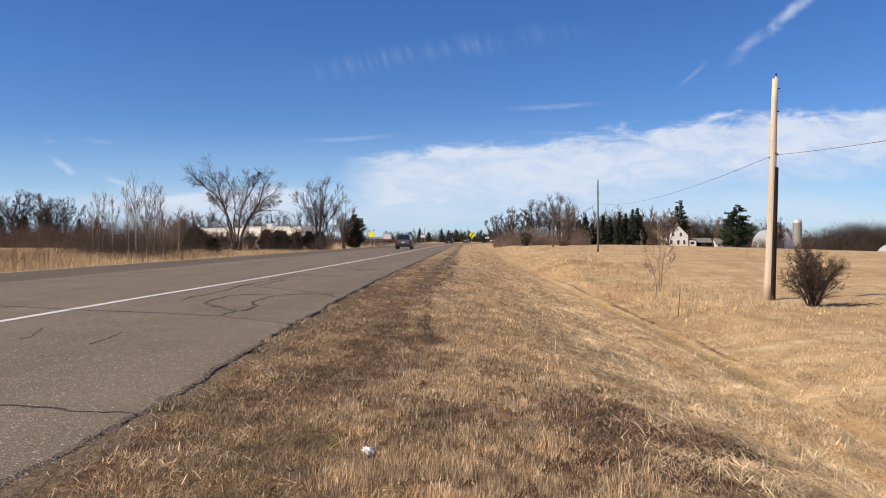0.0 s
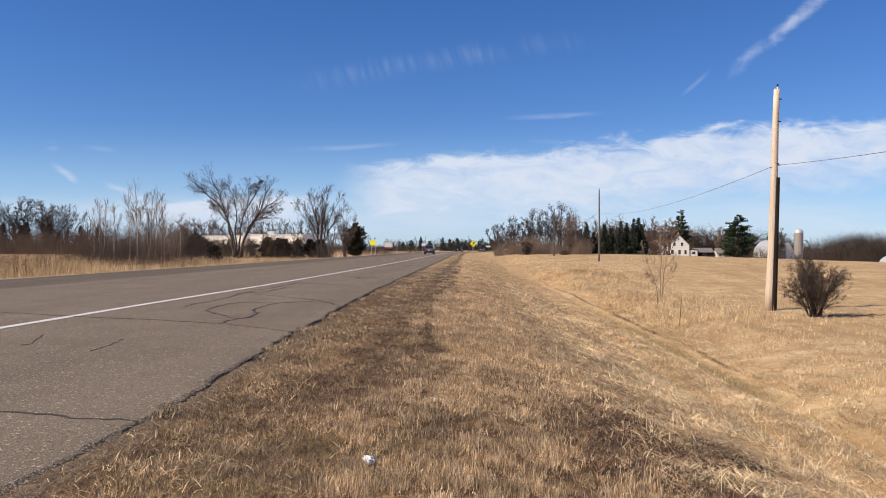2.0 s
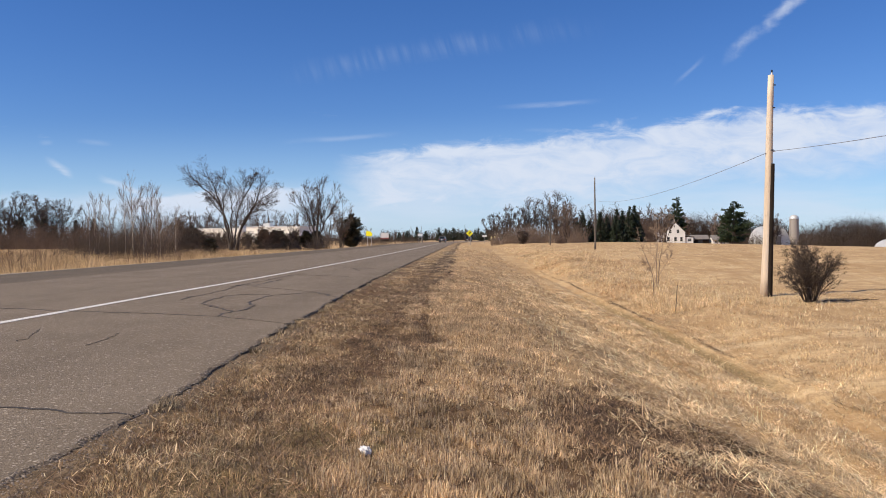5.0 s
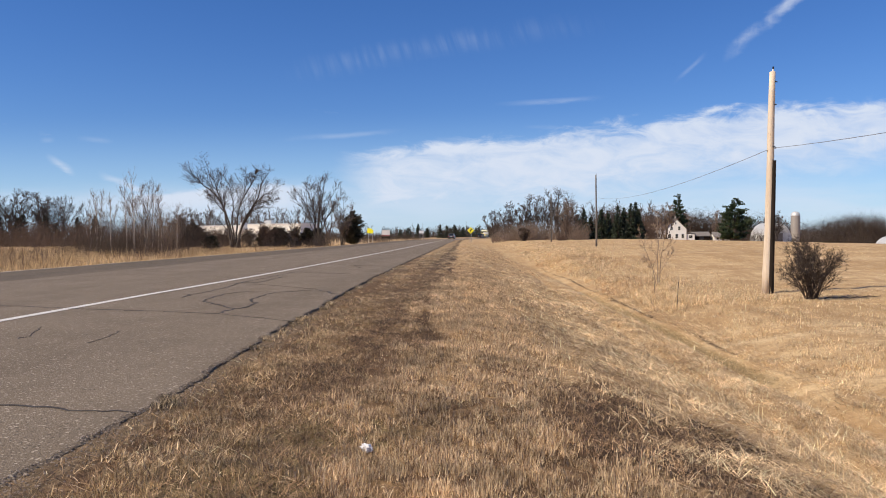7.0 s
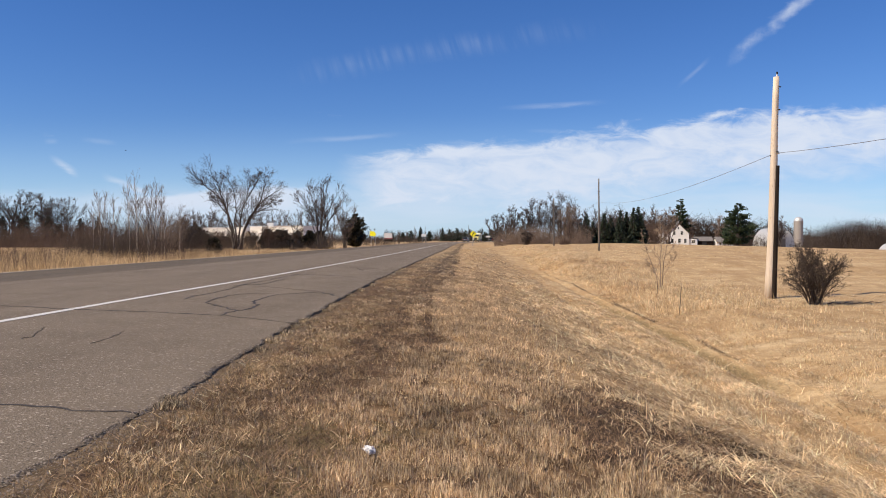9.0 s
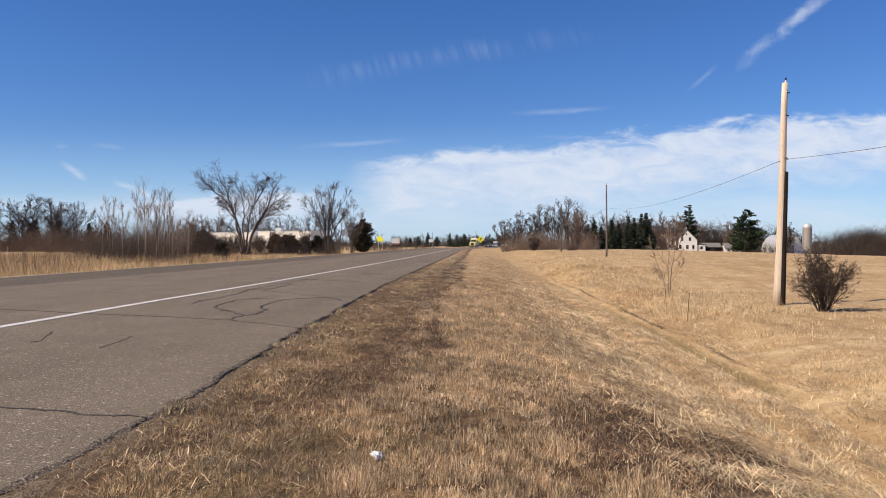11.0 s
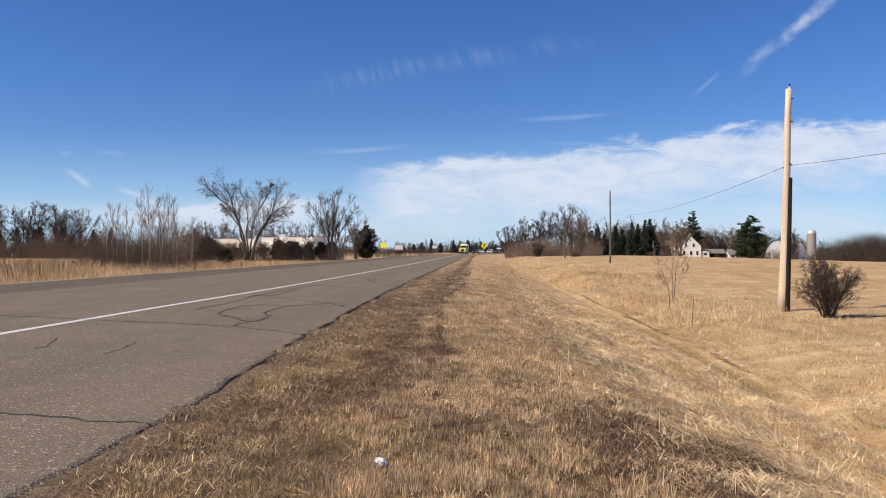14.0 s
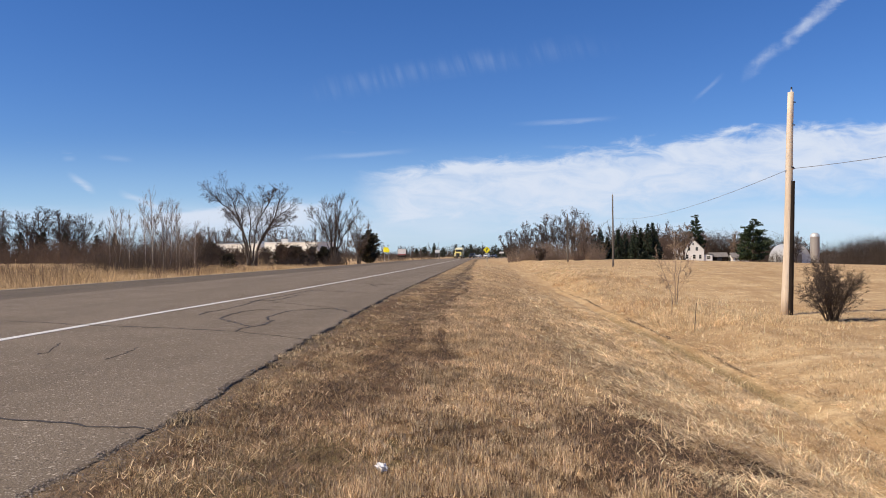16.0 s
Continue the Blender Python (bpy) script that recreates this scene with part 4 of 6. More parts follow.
    blades("edge_grass", x, y, 0.03 + 0.06 * rng.random(n), (0.0025 + 0.002 * rng.random(n)) * (1 + y / 12), rng.uniform(0.5, 1.4, n), M_TURF, "dead grass hanging over the pavement edge", lift=0.008, seed=59)
    # crumbs of gravel along the broken edge
    rng = np.random.default_rng(33)
    n = 5200
    y = 2.6 * (26 / 2.6) ** rng.random(n)
    x = near_edge(y) + bend(y) + rng.gamma(1.6, 0.11, n) - 0.06
    r = 0.003 + 0.006 * rng.random(n) ** 2
    z = np.where(x - bend(y) > near_edge(y), land(x, y), 0.0)
    shape = np.array([(1, 0, 0), (-1, 0, 0), (0, 1, 0), (0, -1, 0), (0, 0, 0.8), (0, 0, -0.8)])
    faces = np.array([(0, 2, 4), (2, 1, 4), (1, 3, 4), (3, 0, 4), (2, 0, 5), (1, 2, 5), (3, 1, 5), (0, 3, 5)])
    v = np.stack([x, y, z], 1)[:, None] + shape[None] * r[:, None, None] * rng.uniform(0.6, 1.4, (n, 6, 1))
    me = array_mesh("gravel", v.reshape(-1, 3), None, (faces[None] + np.arange(n)[:, None, None] * 6).reshape(-1, 3),
                    surf("gravel_stone", (0.19, 0.15, 0.115), (0.33, 0.275, 0.22), scale=20, rough=0.9, island=0.6))
    tagged(new("gravel", me), "loose gravel crumbs along the broken asphalt edge", "gravel", kind="stuff")


build_grass()


# ---- trees and shrubs ----
def sprout(rows, p, d, length, radius, level, rng, opt):
    """One side branch and the finer twigs on it: rows of ends, radii and level."""
    last = level >= opt["levels"]
    n = 1 if last else (4 if level == 1 else 2)
    kids = 0 if last else opt["kids"][level]
    spots = np.sort(rng.uniform(0.12, 1.0, kids)) if kids else ()
    start = p.copy()
    for k in range(n):
        d = d + rng.normal(0, opt["crook"], 3)
        d[2] += opt["rise"][min(level, len(opt["rise"]) - 1)] / n
        d /= np.linalg.norm(d)
        q = p + d * (length / n)
        ra, rb = radius * (1 - 0.6 * k / n), radius * (1 - 0.6 * (k + 1) / n)
        rows.append((*p, *q, ra, 0.0 if last or (k == n - 1 and level > 1) else rb, level))
        for f in spots:
            if k <= f * n - 1e-9 < k + 1 or (k == n - 1 and f >= 1):
                offshoot(rows, p + (q - p) * (f * n - k), d, length * (1.1 - 0.55 * f), max(rb * 0.6, opt["least"]), level + 1, rng, opt)
        p = q
    return start


def offshoot(rows, p, d, length, radius, level, rng, opt):
    wide = radians(rng.normal(opt["angle"], 11))
    side = np.cross(d, rng.normal(0, 1, 3))
    side /= np.linalg.norm(side) + 1e-9
    sprout(rows, p, d * math.cos(wide) + side * math.sin(wide), length * rng.uniform(*opt["ratio"]), radius, level, rng, opt)


STYLE = dict(levels=3, kids=(13, 7, 6), angle=34, ratio=(0.5, 0.85), crook=0.06, rise=(0, 0.25, 0.1, 0.05), least=0.009, bare=0.34, reach=0.30)


def limbed(limbs, seed, **change):
    """A tree from its main limbs: each one a few points from foot to tip and a foot radius; side branches grow from all of them."""
    opt = {**STYLE, **change}
    rng = np.random.default_rng(seed)
    rows = []
    for points, radius in limbs:
        pts = np.array(points, float)
        t = np.linspace(0, len(pts) - 1, 4 * (len(pts) - 1) + 1)
        i = np.minimum(t.astype(int), len(pts) - 2)
        f = (t - i)[:, None]
        before, after = pts[np.maximum(i - 1, 0)], pts[np.minimum(i + 2, len(pts) - 1)]
        a, b = pts[i], pts[i + 1]
        path = 0.5 * (2 * a + (b - before) * f + (2 * before - 5 * a + 4 * b - after) * f ** 2 + (3 * a - before - 3 * b + after) * f ** 3)
        n = len(path) - 1
        path[1:-1] += rng.normal(0, 0.005, (n - 1, 3)) * np.linalg.norm(path[-1] - path[0])
        whole = np.linalg.norm(path[-1] - path[0])
        r = np.maximum(radius * (1 - 0.86 * np.linspace(0, 1, n + 1)), opt["least"] * 1.2)
        for k in range(n):
            rows.append((*path[k], *path[k + 1], r[k], r[k + 1], 0))
        for f in rng.uniform(opt["bare"], 1.0, opt["kids"][0]):
            k = min(int(f * n), n - 1)
            d = path[k + 1] - path[k]
            d /= np.linalg.norm(d)
            wide = radians(rng.normal(opt["angle"] + 4, 12))
            side = np.cross(d, rng.normal(0, 1, 3))
            side /= np.linalg.norm(side)
            sprout(rows, path[k] + (path[k + 1] - path[k]) * (f * n - k), d * math.cos(wide) + side * math.sin(wide),
                   whole * opt["reach"] * rng.uniform(0.55, 1.15) * (1.25 - 0.6 * f), max(r[k] * 0.45, opt["least"] * 1.6), 1, rng, opt)
    return np.array(rows)


def fan_limbs(n, height, half_width, radius, seed, fork=1.7, even=0.3):
    """Main limbs that rise together from one foot and fan out into a rounded crown."""
    rng = np.random.default_rng(seed)
    limbs = []
    for k in range(n):
        u = (-1 + 2 * (k + 0.5) / n + rng.normal(0, 0.12)) if n > 1 else 0.0
        v = rng.uniform(-0.8, 0.8) if n > 1 else 0.0
        tall = height * (1 - even * (u * u + 0.3 * v * v)) * rng.uniform(0.9, 1.0)
        limbs.append(([(0.9 * radius * u * 3 + 0.86 * half_width * u * t ** fork + rng.normal(0, 0.02) * height * t, 0.7 * half_width * v * t ** fork, -0.2 + (tall + 0.2) * t) for t in (0, 0.25, 0.5, 0.75, 1.0)], radius * rng.uniform(0.7, 1.05)))
    return limbs


def tree(name, segs, x, y, label, wood=None, twig=None, category="tree", group="", split=1, sides=6, z=None, turn=0.0, scale=1.0, low=1.0):
    """A bare tree: its trunk with limbs, and a crown of twigs."""
    ob = thing(name, label, category, pose(x, y, float(land(x, y)) if z is None else z, 0, 0, turn) @ Matrix.Diagonal((scale, scale, scale * low, 1)), group)
    thick, thin = segs[segs[:, 8] < split], segs[segs[:, 8] >= split]
    part("trunk", tube_mesh("trunk", thick, wood or M_BARK, sides, True), None, ob)
    if len(thin):
        part("crown", twig_mesh("crown", thin, twig or M_TWIG), None, ob, "bare crown of fine twigs")
    return ob


def conifer(name, x, y, height, radius, mat, label, seed, profile="cone", count=5200, group="", bare=0.06, z=None):
    rng = np.random.default_rng(seed)
    ob = thing(name, label, "conifer tree", pose(x, y, float(land(x, y)) if z is None else z), group)
    whorls = []
    h = bare * height
    while h < height * 0.98:
        whorls.append(h)
        h += height * (0.06 if profile == "pine" else 0.035) * rng.uniform(0.7, 1.4)
    limbs, sprays = [(0, 0, -0.2, 0, 0, height * 0.55, radius * 0.07 + 0.05, radius * 0.045 + 0.03), (0, 0, height * 0.55, 0, 0, height, radius * 0.045 + 0.03, 0.02)], []
    for h in whorls:
        t = h / height
        if profile == "cone":
            reach = radius * (1 - t) ** 1.05 + 0.05
        elif profile == "oval":
            reach = radius * min(1.0, (t + 0.12) * 2.6) * (1 - t) ** 0.62 + 0.08
        elif profile == "cedar":
            reach = radius * min(1.0, (t + 0.2) * 2.2) * (1 - t) ** 0.8 * rng.uniform(0.75, 1.15) + 0.06
        else:
            reach = radius * min(1.0, 0.62 + 1.6 * (t - bare)) * (1 - max(0.0, t - 0.3) * 1.12) * rng.uniform(0.75, 1.12)
        for _ in range(7):
            az = rng.uniform(0, 2 * math.pi)
            r = reach * rng.uniform(0.6, 1.08)
            rise = {"cone": -0.18, "oval": 0.28, "pine": 0.16, "cedar": 0.5}[profile] * r + rng.normal(0, 0.06) * r
            tip = Vector((math.cos(az) * r, math.sin(az) * r, h + rise))
            foot = h
            if profile == "pine":
                foot = max(bare * height, h + rng.normal(0, 0.03) * height)
                tip.z += foot - h
            limbs.append((0, 0, foot, *tip, 0.03, 0.008))
            sprays.append((foot, tip, r))
    per = max(6, count // len(sprays))
    base, dirs, size = [], [], []
    for h, tip, r in sprays:
        start = Vector((0, 0, h))
        f = (rng.random(per) ** 0.6) if profile != "pine" else rng.uniform(0.3, 1.06, per)
        along = np.array(tip - start)
        p = np.array(start)[None] + along[None] * f[:, None] + rng.normal(0, 0.05 + 0.07 * r, (per, 3)) * (1, 1, 0.65 if profile == "pine" else 0.55)
        base.append(p)
        dirs.append(along[None] / max(r, 0.2) + rng.normal(0, 0.55, (per, 3)) + (0, 0, 0.25 if profile != "cone" else -0.1))
        size.append(np.full(per, (0.22 + 0.05 * height ** 0.5) * {"pine": 1.45, "cedar": 0.75}.get(profile, 1.1) * (1.1 - 0.55 * h / height)) * rng.uniform(0.6, 1.4, per))
    base, dirs, size = np.concatenate(base), np.concatenate(dirs), np.concatenate(size)
    dirs /= np.linalg.norm(dirs, axis=1, keepdims=True)
    side = np.cross(dirs, rng.normal(0, 1, dirs.shape))
    side /= np.linalg.norm(side, axis=1, keepdims=True)
    w = size * 0.27
    v = np.stack([base - side * w[:, None] * 0.4, base + side * w[:, None] * 0.4, base + dirs * size[:, None] * 0.6 + side * w[:, None], base + dirs * size[:, None] * 0.6 - side * w[:, None], base + dirs * size[:, None]], 1).reshape(-1, 3)
    i = np.arange(len(base)) * 5
    part("trunk", tube_mesh("trunk", limbs, M_BARK, 5), None, ob)
    part("crown", array_mesh("crown", v, np.stack([i, i + 1, i + 2, i + 3], 1), np.stack([i + 3, i + 2, i + 4], 1), mat), None, ob, "dense dark evergreen needles")
    return ob


def thicket_segs(x, y, h, rng, side_twigs=5, r=0.012, lean=0.22):
    """Many thin stems, each with side twigs, on the ground at x, y."""
    n = len(x)
    foot = np.stack([x, y, land(x, y) - 0.05], 1)
    d = np.concatenate([rng.normal(0, lean, (n, 2)), np.ones((n, 1))], 1)
    mid = foot + d * (h * 0.5)[:, None]
    d2 = d + np.concatenate([rng.normal(0, lean, (n, 2)), np.zeros((n, 1))], 1)
    tip = mid + d2 * (h * 0.5)[:, None]
    rows = [np.c_[foot, mid, np.full(n, r), np.full(n, r * 0.75)], np.c_[mid, tip, np.full(n, r * 0.75), np.zeros(n)]]
    for _ in range(side_twigs):
        f = rng.uniform(0.15, 1.0, n)[:, None]
        a = np.where(f < 0.5, foot + (mid - foot) * f * 2, mid + (tip - mid) * (f - 0.5) * 2)
        b = a + np.concatenate([rng.normal(0, 0.28, (n, 2)), rng.uniform(0.05, 0.45, (n, 1))], 1) * h[:, None] * rng.uniform(0.5, 1.0, (n, 1))
        rows.append(np.c_[a, b, np.full(n, r * 0.6), np.zeros(n)])
    return np.concatenate(rows)


def thicket(name, n, region, h, mat, label, seed, clump=3.0, r=0.012, twigs=5, floor=0.25):
    rng = np.random.default_rng(seed)
    x0, x1, y0, y1 = region
    x, y = rng.uniform(x0, x1, n * 2), rng.uniform(y0, y1, n * 2)
    c = hash_noise(x, y, clump, seed)
    ok = rng.random(n * 2) < floor + (1 - floor) * smooth(c, 0.3, 0.7)
    x, y, c = x[ok][:n], y[ok][:n], c[ok][:n]
    tall = rng.uniform(*h, len(x)) * (0.55 + 0.75 * smooth(c, 0.2, 0.8))
    return tagged(new(name, twig_mesh(name, thicket_segs(x, y, tall, rng, twigs, r), mat)), label, "brush", kind="stuff")


def woods(name, places, templates, mat, label, seed, heavy=1.6):
    """A far wood: many bare trees in one mesh."""
    rng = np.random.default_rng(seed)
    rows = []
    for x, y, h in places:
        t = templates[int(rng.integers(len(templates)))].copy()
        k, w = h / 10.0, rng.uniform(0, 2 * math.pi)
        c, s = math.cos(w), math.sin(w)
        wide = k * rng.uniform(0.85, 1.2)
        for a in (0, 3):
            px, py = t[:, a].copy(), t[:, a + 1].copy()
            t[:, a], t[:, a + 1] = (px * c - py * s) * wide + x, (px * s + py * c) * wide + y
            t[:, a + 2] = t[:, a + 2] * k + float(land(x, y))
        t[:, 6:8] *= heavy
        rows.append(t[:, :8])
    return tagged(new(name, twig_mesh(name, np.concatenate(rows), mat)), label, "woods", kind="stuff")


def build_trees():
    # the wide elm beside the road: stems that part at the foot and arch outwards
    elm = [([(-0.25, 0, -0.3), (-0.75, 0.1, 2.7), (-1.25, 0.3, 5.2), (-2.2, 0.4, 7.3), (-4.2, 0.2, 9.3), (-5.9, 0, 10.9)], 0.20), ([(-0.1, 0.1, -0.3), (-0.55, -0.2, 3.6), (-1.4, -0.7, 6.6), (-1.9, -1.2, 8.9), (-2.9, -1.6, 11.2)], 0.14),
           ([(0.1, 0.1, -0.3), (0.2, 0.5, 3.0), (0.3, 1.2, 5.6), (0.9, 1.8, 8.0), (1.1, 2.4, 10.4)], 0.13), ([(0.0, 0.2, -0.3), (-0.1, -0.4, 3.4), (0.35, -1.3, 6.0), (0.2, -1.8, 8.2), (-0.6, -2.2, 10.2)], 0.12),
           ([(0.35, 0, -0.3), (0.85, 0, 2.6), (1.9, 0.2, 4.8), (2.9, 0.4, 6.9), (3.3, 0.7, 8.8), (3.5, 0.9, 10.5)], 0.19), ([(0.45, 0.1, -0.3), (1.0, -0.3, 3.0), (2.4, -0.6, 5.4), (4.0, -0.8, 7.2), (6.0, -0.9, 8.5)], 0.14),
           ([(2.6, 0.2, 6.2), (3.8, 0.6, 6.6), (5.4, 1.0, 6.9)], 0.08), ([(-0.6, 0, 2.2), (-1.8, 0.3, 3.6), (-3.3, 0.5, 4.6)], 0.09), ([(-1.2, 0.3, 5.0), (-2.9, 0.9, 6.9), (-3.9, 1.2, 8.0)], 0.09), ([(1.0, 1.6, 7.6), (2.2, 1.0, 9.4), (2.8, 0.6, 10.9)], 0.09)]
    tree("elm_tree", limbed(elm, 5, kids=(26, 7, 4), least=0.012, reach=0.22, bare=0.36, rise=(0, 0.15, -0.05, -0.1)), -30.6, 97, "wide bare elm with several grey stems beside the road", z=-0.35, low=0.91)
    two = fan_limbs(9, 10.2, 3.9, 0.12, 9, 1.9, 0.22)
    tree("bare_tree", limbed(two, 10, kids=(26, 6, 4), least=0.010, reach=0.2, angle=28, bare=0.36, rise=(0, 0.4, 0.25, 0.1)), -22.9, 112, "bare multi-stemmed roadside tree with fine upright twigs", z=-0.25)
    tree("bare_tree", limbed(fan_limbs(5, 7.4, 2.4, 0.09, 14), 15, kids=(20, 6, 4), least=0.012, reach=0.24, bare=0.2), -19.9, 116, "smaller tan-twigged bare tree beside a cedar", twig=M_TWIG_TAN, z=-0.25)
    tree("bare_tree", limbed(fan_limbs(3, 4.2, 1.4, 0.06, 17), 18, kids=(10, 7, 6), least=0.016, reach=0.28, bare=0.2), -25.9, 110, "small crooked bare tree between the roadside trees", z=-0.25)
    conifer("cedar_tree", -19.73, 125, 5.6, 2.75, M_CEDAR, "dense dark green cedar beside the road", 41, "cedar", 17000, bare=0.02)
    # slim pale birches in the marsh grass
    for k, (x, y, h, r) in enumerate(((-31.55, 62, 4.1, 0.028), (-31.2, 63, 4.9, 0.033), (-30.9, 62, 5.0, 0.035), (-30.6, 61, 4.5, 0.03), (-29.84, 62, 4.6, 0.05), (-29.4, 64, 4.2, 0.028), (-28.4, 63, 4.4, 0.028), (-28.05, 61, 5.8, 0.032), (-27.66, 61.5, 6.4, 0.062), (-27.25, 63, 6.0, 0.035), (-26.96, 62, 5.2, 0.05), (-26.7, 64, 5.5, 0.034), (-26.34, 62, 5.4, 0.055), (-26.0, 63, 4.3, 0.03), (-25.5, 65, 3.9, 0.028))):
        lean = 0.12 * math.sin(2.3 * k)
        limbs = [([(0, 0, -0.2), (0.04 * lean * h, 0.02, 0.35 * h), (0.2 * lean * h, -0.03, 0.7 * h), (0.5 * lean * h, 0, h)], r)]
        if r > 0.04:
            limbs.append(([(0, 0, 0.35 * h), (0.05 * h, 0.03, 0.6 * h), (0.13 * h, 0.05, 0.88 * h)], r * 0.5))
            limbs.append(([(0, 0, 0.4 * h), (-0.07 * h, -0.03, 0.62 * h), (-0.17 * h, -0.05, 0.84 * h)], r * 0.45))
        tree("birch_sapling", limbed(limbs, 60 + k, kids=(34, 3, 2), least=0.0055, reach=0.2, angle=24, bare=0.2, rise=(0, 0.5, 0.3, 0.1)), x, y, "slim pale birch sapling standing in marsh grass", M_BIRCH, M_TWIG_TAN, group="birches in the marsh", sides=5)
    thicket("marsh_reeds", 2600, (-62, -18, 24, 66), (0.3, 1.0), M_TWIG_RED, "brown weed stalks among the marsh grass", 70, 3.2, 0.010, 5, 0.0)
    thicket("marsh_brush", 1500, (-34, -24.5, 56, 72), (0.6, 2.4), M_TWIG_DARK, "low brown brush between the birches", 71, 2.2, 0.008, 7, 0.1)
    thicket("marsh_brush", 900, (-33.0, -28.2, 66, 74), (1.2, 3.4), M_TWIG_TAN, "tan leafless brush between the birches", 171, 2.6, 0.007, 8, 0.1)
    # left-hand wood behind the marsh
    shapes = [limbed(fan_limbs(3 + k % 2, 9.6, 2.9, 0.17, 100 + k, 1.3), 104 + k, kids=(7, 4, 3), least=0.024, reach=0.30, bare=0.3, rise=(0, 0.4, 0.2, 0.1)) for k in range(5)]
    fans = [limbed(fan_limbs(6, 9.8, 4.2, 0.17, 120 + k, 1.8), 124 + k, kids=(20, 6, 4), least=0.017, reach=0.22, angle=32, bare=0.34, rise=(0, 0.25, 0.1, 0)) for k in range(3)]
    for k, (x, y, h) in enumerate(((-94.5, 152, 10.9), (-91.5, 150, 11.3), (-87.5, 152, 10.6), (-84.0, 148, 10.0), (-81.6, 149, 10.0), (-99, 150, 10.6), (-103, 151, 10.8))):
        tree("bare_tree", fans[k % 3], x, y, "bare grey tree at the edge of the marsh wood", group="trees of the marsh wood", turn=47 * k, scale=h / 10)
    thicket("wood_underbrush", 3000, (-108, -70, 126, 146), (1.0, 3.7), M_TWIG_RED, "dense dark brown underbrush at the wood's edge", 72, 6, 0.024, 6)
    for k, (x, y, h) in enumerate(((-90.5, 143, 6.0), (-87.4, 144, 5.4), (-85.2, 142, 6.1), (-82.6, 145, 5.8), (-76.8, 146, 5.5), (-73.8, 147, 5.8), (-93.8, 143, 5.0), (-79.5, 143, 4.4))):
        conifer("cedar_tree", x, y, h, h * 0.27, M_CEDAR, "dark brownish cedar in the marsh wood's edge", 180 + k, "cedar", 2600, "cedars of the marsh wood")
    thicket("roadside_brush", 1100, (-64, -45, 100, 132), (0.7, 2.9), M_TWIG_RED, "bare brown shrubs along the far roadside", 73, 4, 0.014, 6, 0.0)
    thicket("roadside_brush", 400, (-45, -33, 100, 116), (0.4, 1.3), M_TWIG_RED, "low bare brown shrubs along the far roadside", 273, 4, 0.012, 6, 0.0)
    thicket("roadside_shrub", 300, (-30.2, -27.0, 69, 74), (1.0, 2.4), M_TWIG_DARK, "tangled dark brown shrub at the marsh edge", 65, 1.6, 0.010, 8, 0.15)
    thicket("roadside_shrub", 900, (-36, -19.6, 97, 107), (0.5, 1.6), M_TWIG_DARK, "dark brown shrubs between the roadside trees", 66, 2.2, 0.014, 8, 0.1)
    conifer("juniper", -25.3, 73, 1.5, 0.8, M_CEDAR, "low dark olive juniper beside the road", 67, "oval", 1500)
    # rounded dark shrubs and junipers before the low building
    for k, (x, y, h, w) in enumerate(((-44.2, 114, 4.8, 1.7), (-42.8, 112, 4.0, 1.2), (-40.4, 112, 2.9, 1.5), (-38.4, 113, 2.5, 1.6), (-36.6, 112, 2.3, 1.4), (-33.4, 113, 2.4, 1.1), (-31.2, 114, 3.1, 1.5), (-29.4, 115, 2.7, 1.4))):
        limbs = [([(0.1 * u * w, 0.1 * v * w, -0.1), (0.5 * u * w, 0.5 * v * w, 0.5 * h), (u * w, v * w, h * (1.02 - 0.45 * (u * u + v * v)))], 0.035) for u, v in [(math.cos(2.4 * j) * (j / 15) ** 0.5, math.sin(2.4 * j) * (j / 15) ** 0.5) for j in range(15)]]
        tree("shrub", limbed(limbs, 190 + k, kids=(9, 5, 4), least=0.014, reach=0.36, bare=0.12, angle=48), x, y, "dense dark brown leafless roadside shrub", M_TWIG_DARK, M_TWIG_DARK if k % 3 else M_TWIG_RED, "shrub", "shrubs before the building")
    for k, (x, y, h) in enumerate(((-27.6, 118, 2.6), (-25.9, 119, 2.7), (-24.4, 119, 2.6), (-30.4, 117, 2.8), (-31.6, 115, 2.9), (-29.2, 116, 2.6), (-40.6, 113, 2.3), (-42.6, 115, 3.6))):
        conifer("juniper", x, y, h, h * 0.52, M_CEDAR, "low dark olive juniper beside the road", 80 + k, "oval", 3000, "junipers before the building", bare=0.0)
    thicket("building_hedge", 1400, (-92, -48, 176, 216), (0.7, 1.9), M_TWIG_DARK, "dark bare shrubs before the low building", 74, 5, 0.02, 6, 0.1)
    rng = np.random.default_rng(9)
    woods("far_wood", [(x, 300 + 40 * rng.random(), rng.uniform(9, 13.5)) for x in np.linspace(-170, -52, 32) if not -162 < x < -138] + [(x, 210 + 30 * rng.random(), rng.uniform(7, 11)) for x in np.linspace(-160, -118, 11)] + [(x, 282 + 24 * rng.random(), rng.uniform(10, 14)) for x in np.linspace(-116, -62, 22)],
          shapes, M_TWIG, "bare grey-brown wood behind the low building", 31, 1.5)
    thicket("far_wood_floor", 2200, (-170, -62, 205, 290), (1.5, 5.0), M_TWIG_RED, "brown brush on the far wood's floor", 75, 9, 0.03, 5)
